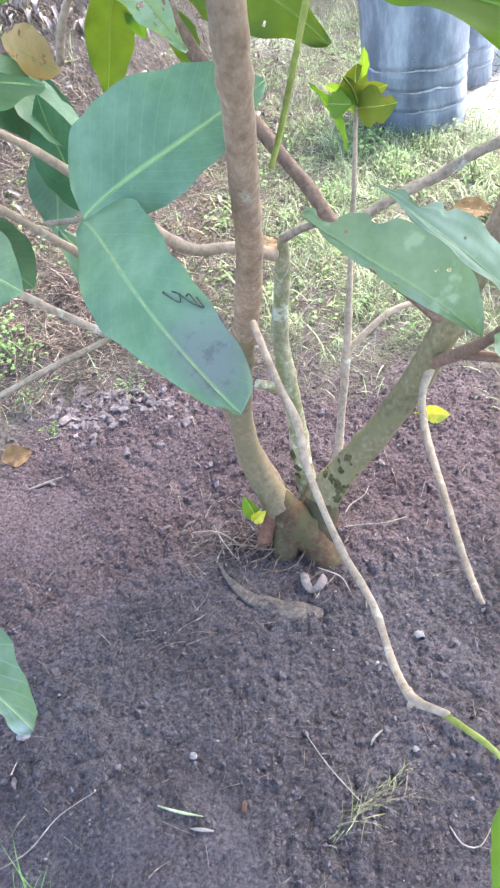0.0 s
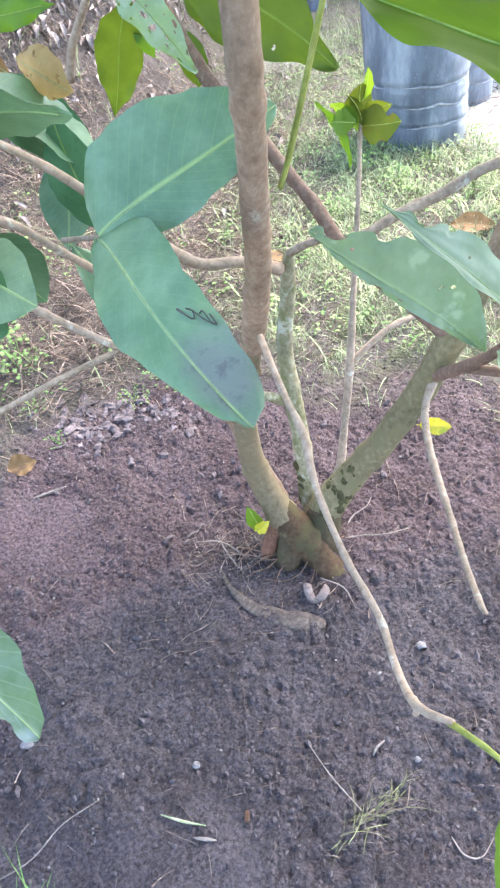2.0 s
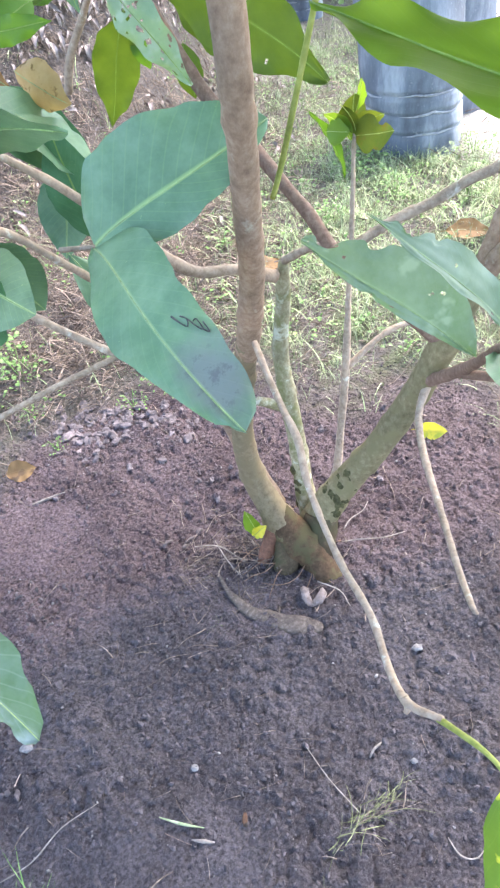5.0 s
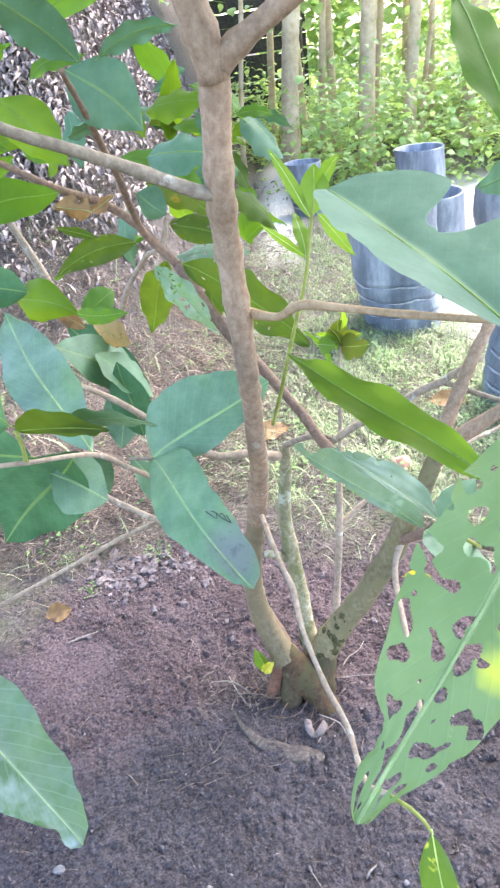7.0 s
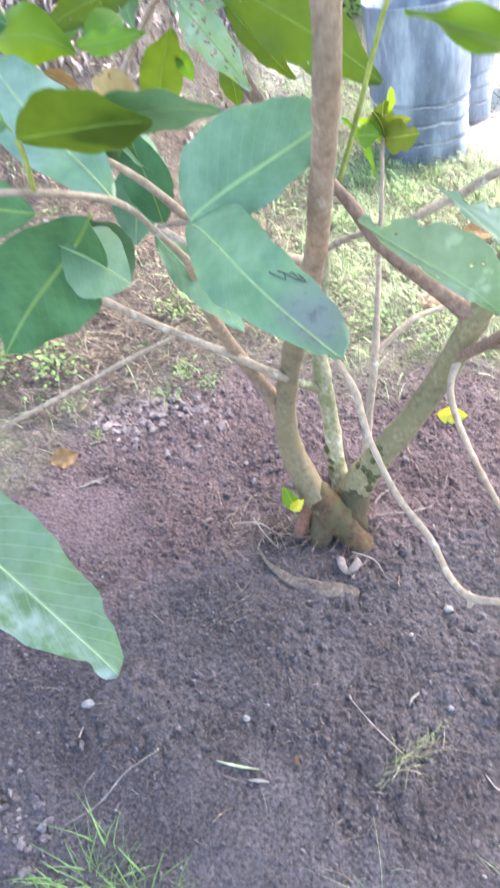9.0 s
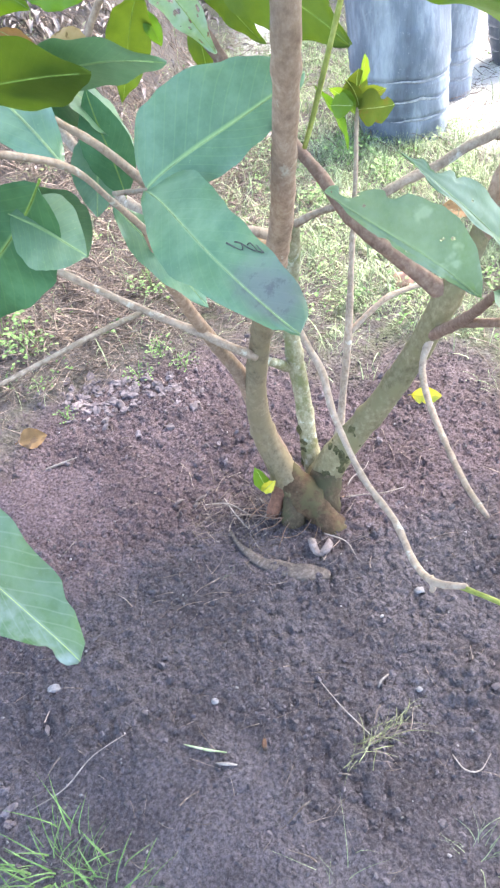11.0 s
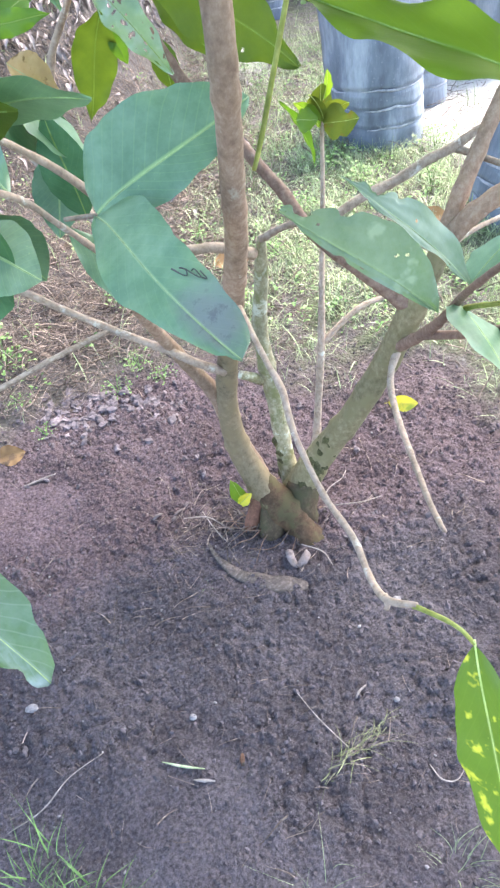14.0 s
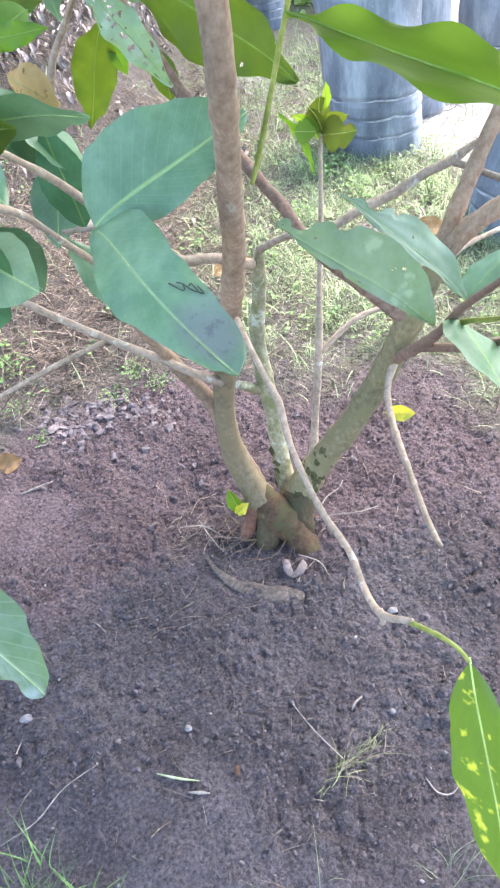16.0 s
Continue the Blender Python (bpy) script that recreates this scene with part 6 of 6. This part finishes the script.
# ---- planter bags ----
def planter(label, x, y, r, tall, lean=(0.0, 0.0), seed=1.0, bands=(0.18, 0.3, 0.42)):
    root = thing("planter_bag", label, "planter", on_ground(x, y, -0.01), group="plastic planter bags")
    n, rows = 56, 60
    vs, fs = [], []
    for j in range(rows + 1):
        u = j / rows
        z = tall * u
        base = r * (0.8 + 0.17 * smooth(-0.1, 0.75, np.float64(u)) + 0.03 * math.sin(u * 5 + seed))
        for k in range(n):
            th = 2 * math.pi * k / n
            d = Vector((math.cos(th), math.sin(th), 0))
            q = base * (1 + 0.05 * noise.noise(Vector((d.x * 1.5, d.y * 1.5, u * 3 + seed))) + 0.012 * noise.noise(Vector((d.x * 6, d.y * 6, u * 14 + seed))))
            for at in bands:
                wob = at + 0.018 * noise.noise(Vector((d.x * 2, d.y * 2, seed + at * 20)))
                q *= 1 - 0.045 * math.exp(-((u - wob) / 0.012) ** 2) + 0.02 * math.exp(-((u - wob - 0.03) / 0.015) ** 2)
            vs.append((d.x * q + lean[0] * u, d.y * q + lean[1] * u, z))
    for j in range(rows):
        for k in range(n):
            k2 = (k + 1) % n
            fs.append((j * n + k, j * n + k2, (j + 1) * n + k2, (j + 1) * n + k))
    top = len(vs) - n
    for k in range(n):
        a = Vector(vs[top + k]) - Vector((lean[0], lean[1], 0))
        vs.append((a.x * 0.94 + lean[0], a.y * 0.94 + lean[1], tall - 0.004))
    for k in range(n):
        a = Vector(vs[top + k]) - Vector((lean[0], lean[1], 0))
        vs.append((a.x * 0.9 + lean[0], a.y * 0.9 + lean[1], tall - 0.09))
    for s in (0, 1):
        for k in range(n):
            k2 = (k + 1) % n
            fs.append((top + s * n + k, top + s * n + k2, top + (s + 1) * n + k2, top + (s + 1) * n + k))
    part("bag", mesh_from("bag", vs, fs, PLASTIC), root)
    for at in bands:
        for start in (0.2, 1.9, 3.6, 5.1):
            line = []
            for q in range(9):
                th = start + q * 0.16 + seed * 0.7
                d = Vector((math.cos(th), math.sin(th), 0))
                u = at + 0.018 * noise.noise(Vector((d.x * 2, d.y * 2, seed + at * 20))) + 0.006 * math.sin(start * 7 + q * 0.5)
                i = min(rows, max(0, round(u * rows))) * n + round(th / (2 * math.pi) * n) % n
                p = Vector(vs[i])
                line.append((p.x + d.x * 0.003, p.y + d.y * 0.003, tall * u, 0.0055 * math.sin(math.pi * (q + 0.6) / 9.2)))
            part("crease", tube_mesh("crease", line, CREASE, 6, 0.02, 0.2), root, "pale dusty crease")
    soil_v = [(lean[0] + r * 0.9 * q * math.cos(th), lean[1] + r * 0.9 * q * math.sin(th), tall - 0.07 + 0.02 * noise.noise(Vector((q * 4, th, seed)))) for q in (0.02, 0.35, 0.7, 1.0) for th in np.linspace(0, 2 * math.pi, 24, endpoint=False)]
    soil_f = [(a * 24 + k, a * 24 + (k + 1) % 24, a * 24 + 24 + (k + 1) % 24, a * 24 + 24 + k) for a in range(3) for k in range(24)]
    part("potting_soil", mesh_from("potting_soil", soil_v, soil_f + [tuple(range(24))], SOIL), root)
    return root


BAGS = [("dusty grey-blue planter bag leaning in the grass", 0.965, 2.06, 0.19, 0.48, (0.12, 0.02), 6.0), ("tall dusty blue-black plastic planter bag with creased bands", 0.67, 2.86, 0.21, 0.58, (-0.07, 0.03), 1.0), ("dusty blue-black planter bag behind a larger one", 0.9, 3.3, 0.19, 0.5, (-0.06, 0.0), 2.0),
        ("dusty blue-black planter bag in the grass", 1.11, 4.55, 0.16, 0.52, (-0.05, 0.0), 3.0), ("small blue-black planter bag near the thicket", 0.34, 5.3, 0.145, 0.4, (-0.03, 0.0), 4.0), ("dusty blue-black planter bag in the grass", 1.38, 3.6, 0.175, 0.43, (-0.04, 0.0), 5.0)]
for b in BAGS:
    planter(*b)


# ---- the thicket behind ----
def clump(n, size, leafy, seed, thick=1.0):
    """Places for n leaves in an uneven cloud."""
    r = np.random.default_rng(seed)
    centres = r.normal(0, 1, (max(4, n // 60), 3)) * size
    out = []
    for k in range(n):
        c = centres[r.integers(len(centres))]
        p = c + r.normal(0, 1, 3) * 0.16 * thick
        out.append((r.integers(2), *p, r.uniform(0, 6.28), r.uniform(-0.3, 0.9), r.uniform(-0.6, 0.6), leafy * r.uniform(0.6, 1.2)))
    return out


def uv_scatter(name, places, mat):
    me = scatter_mesh(name, WLEAF, places, mat)
    me.uv_layers.new(name="UVMap")
    return me


def tree(x, y, r, tall, lean, seed, crown=240):
    rr = np.random.default_rng(seed)
    root = thing("tree", "slender pale-barked tree in the thicket", "tree", on_ground(x, y, -0.05), group="trees of the thicket")
    pts = [(0, 0, 0, r * 1.25), (lean[0] * 0.2, lean[1] * 0.2, tall * 0.2, r), (lean[0] * 0.6 + 0.04, lean[1] * 0.6, tall * 0.55, r * 0.85), (lean[0], lean[1], tall, r * 0.45)]
    part("trunk", tube_mesh("trunk", pts, TRUNK, 12, 0.08, 0.12, 0, seed), root)
    places = []
    for k in range(5):
        h = tall * rr.uniform(0.35, 0.95)
        th = rr.uniform(0, 6.28)
        c = np.array((lean[0] * h / tall, lean[1] * h / tall, h))
        e = c + np.array((math.cos(th), math.sin(th), 0.7)) * rr.uniform(0.5, 1.1)
        part("limb", tube_mesh("limb", [(*c, r * 0.45), (*((c + e) / 2 + (0, 0, 0.08)), r * 0.3), (*e, r * 0.12)], TRUNK, 8, 0.08, 0.1, 0, k), root)
        for q in clump(crown // 5, 0.3, 0.13, seed * 9 + k, 1.3):
            places.append((q[0], q[1] + e[0], q[2] + e[1], q[3] + e[2], *q[4:]))
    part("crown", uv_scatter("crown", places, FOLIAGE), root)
    return root


for k, (x, y, r, tall, lean) in enumerate(((0.25, 7.0, 0.085, 4.2, (0.25, 0.1)), (1.02, 7.0, 0.08, 3.9, (0.1, 0.2)), (1.46, 7.1, 0.06, 3.8, (0.1, 0.1)), (-0.25, 7.2, 0.025, 3.4, (0.25, 0.0)), (0.45, 8.0, 0.06, 4.4, (-0.2, 0.1)), (2.1, 7.4, 0.09, 4.4, (0.2, 0.0)), (1.7, 8.4, 0.07, 4.3, (-0.1, 0.0)), (-1.3, 8.2, 0.1, 4.6, (-0.2, 0.0)), (2.9, 6.8, 0.08, 4.2, (0.3, 0.0)), (-2.4, 7.6, 0.09, 4.6, (0.1, 0.0)), (0.62, 7.5, 0.035, 3.9, (0.1, 0.0)), (0.8, 7.9, 0.045, 4.2, (-0.15, 0.0)), (1.2, 7.7, 0.03, 3.8, (0.15, 0.0)), (1.3, 8.6, 0.05, 4.2, (0.1, 0.0)), (0.1, 8.3, 0.04, 4.0, (0.1, 0.0)), (1.85, 7.9, 0.035, 3.9, (-0.1, 0.0)), (1.6, 7.3, 0.025, 3.4, (0.2, 0.0)), (2.4, 8.2, 0.05, 4.2, (0.0, 0.0)))):
    tree(x, y, r, tall, lean, 11 + k)

rr = np.random.default_rng(77)
places = []
for k in range(290):
    cx, cy = rr.uniform(-4.5, 5.5), rr.uniform(5.9, 9.5)
    if cx < 0.1 and cy < 7.2:
        continue
    top = 0.25 + 0.4 * rr.uniform() + 0.5 * (cy - 5.9) / 3.6 * rr.uniform() + max(0, cx - 0.9) * 0.3
    for q in clump(110, 0.08, 0.085, 500 + k, 1.3):
        places.append((q[0], q[1] + cx, q[2] + cy, max(0.02, q[3] + rr.uniform(0.05, top)), *q[4:]))
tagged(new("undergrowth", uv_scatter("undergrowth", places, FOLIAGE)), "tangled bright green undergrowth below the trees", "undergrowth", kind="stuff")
places = []
for k in range(300):
    cx, cz = rr.uniform(-14, 14), rr.uniform(0.0, 2.6)
    cy = 10.5 + 1.5 * rr.uniform() + 0.04 * cx * cx * 0.3
    for q in clump(45, 0.25, 0.24, 900 + k, 2.2):
        places.append((q[0], q[1] + cx, q[2] + cy, max(0.02, q[3] + cz), *q[4:]))
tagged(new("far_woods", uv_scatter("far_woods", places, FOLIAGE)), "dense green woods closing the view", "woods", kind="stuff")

# a dark weathered board fence between the trees
fence = thing("board_fence", "dark weathered board fence behind the trees", "fence", (-1.2, 9.4, 0.0))
for k in range(16):
    z = 0.08 + k * 0.155
    bm = bmesh.new()
    bmesh.ops.create_cube(bm, size=1.0, matrix=Matrix.LocRotScale((0.0, 0.012 * (k % 2), z), Euler((0, 0.006 * math.sin(k * 2.3), 0)), (3.6, 0.025, 0.145)))
    me = bpy.data.meshes.new("board")
    bm.to_mesh(me)
    bm.free()
    me.materials.append(BOARD)
    part("board", me, fence)
for x in (-1.7, -0.6, 0.6, 1.7):
    part("post", tube_mesh("post", [(x, -0.07, -0.1, 0.05), (x, -0.07, 1.3, 0.05), (x + 0.01, -0.07, 2.6, 0.045)], BOARD, 8, 0.2, 0.08), fence)
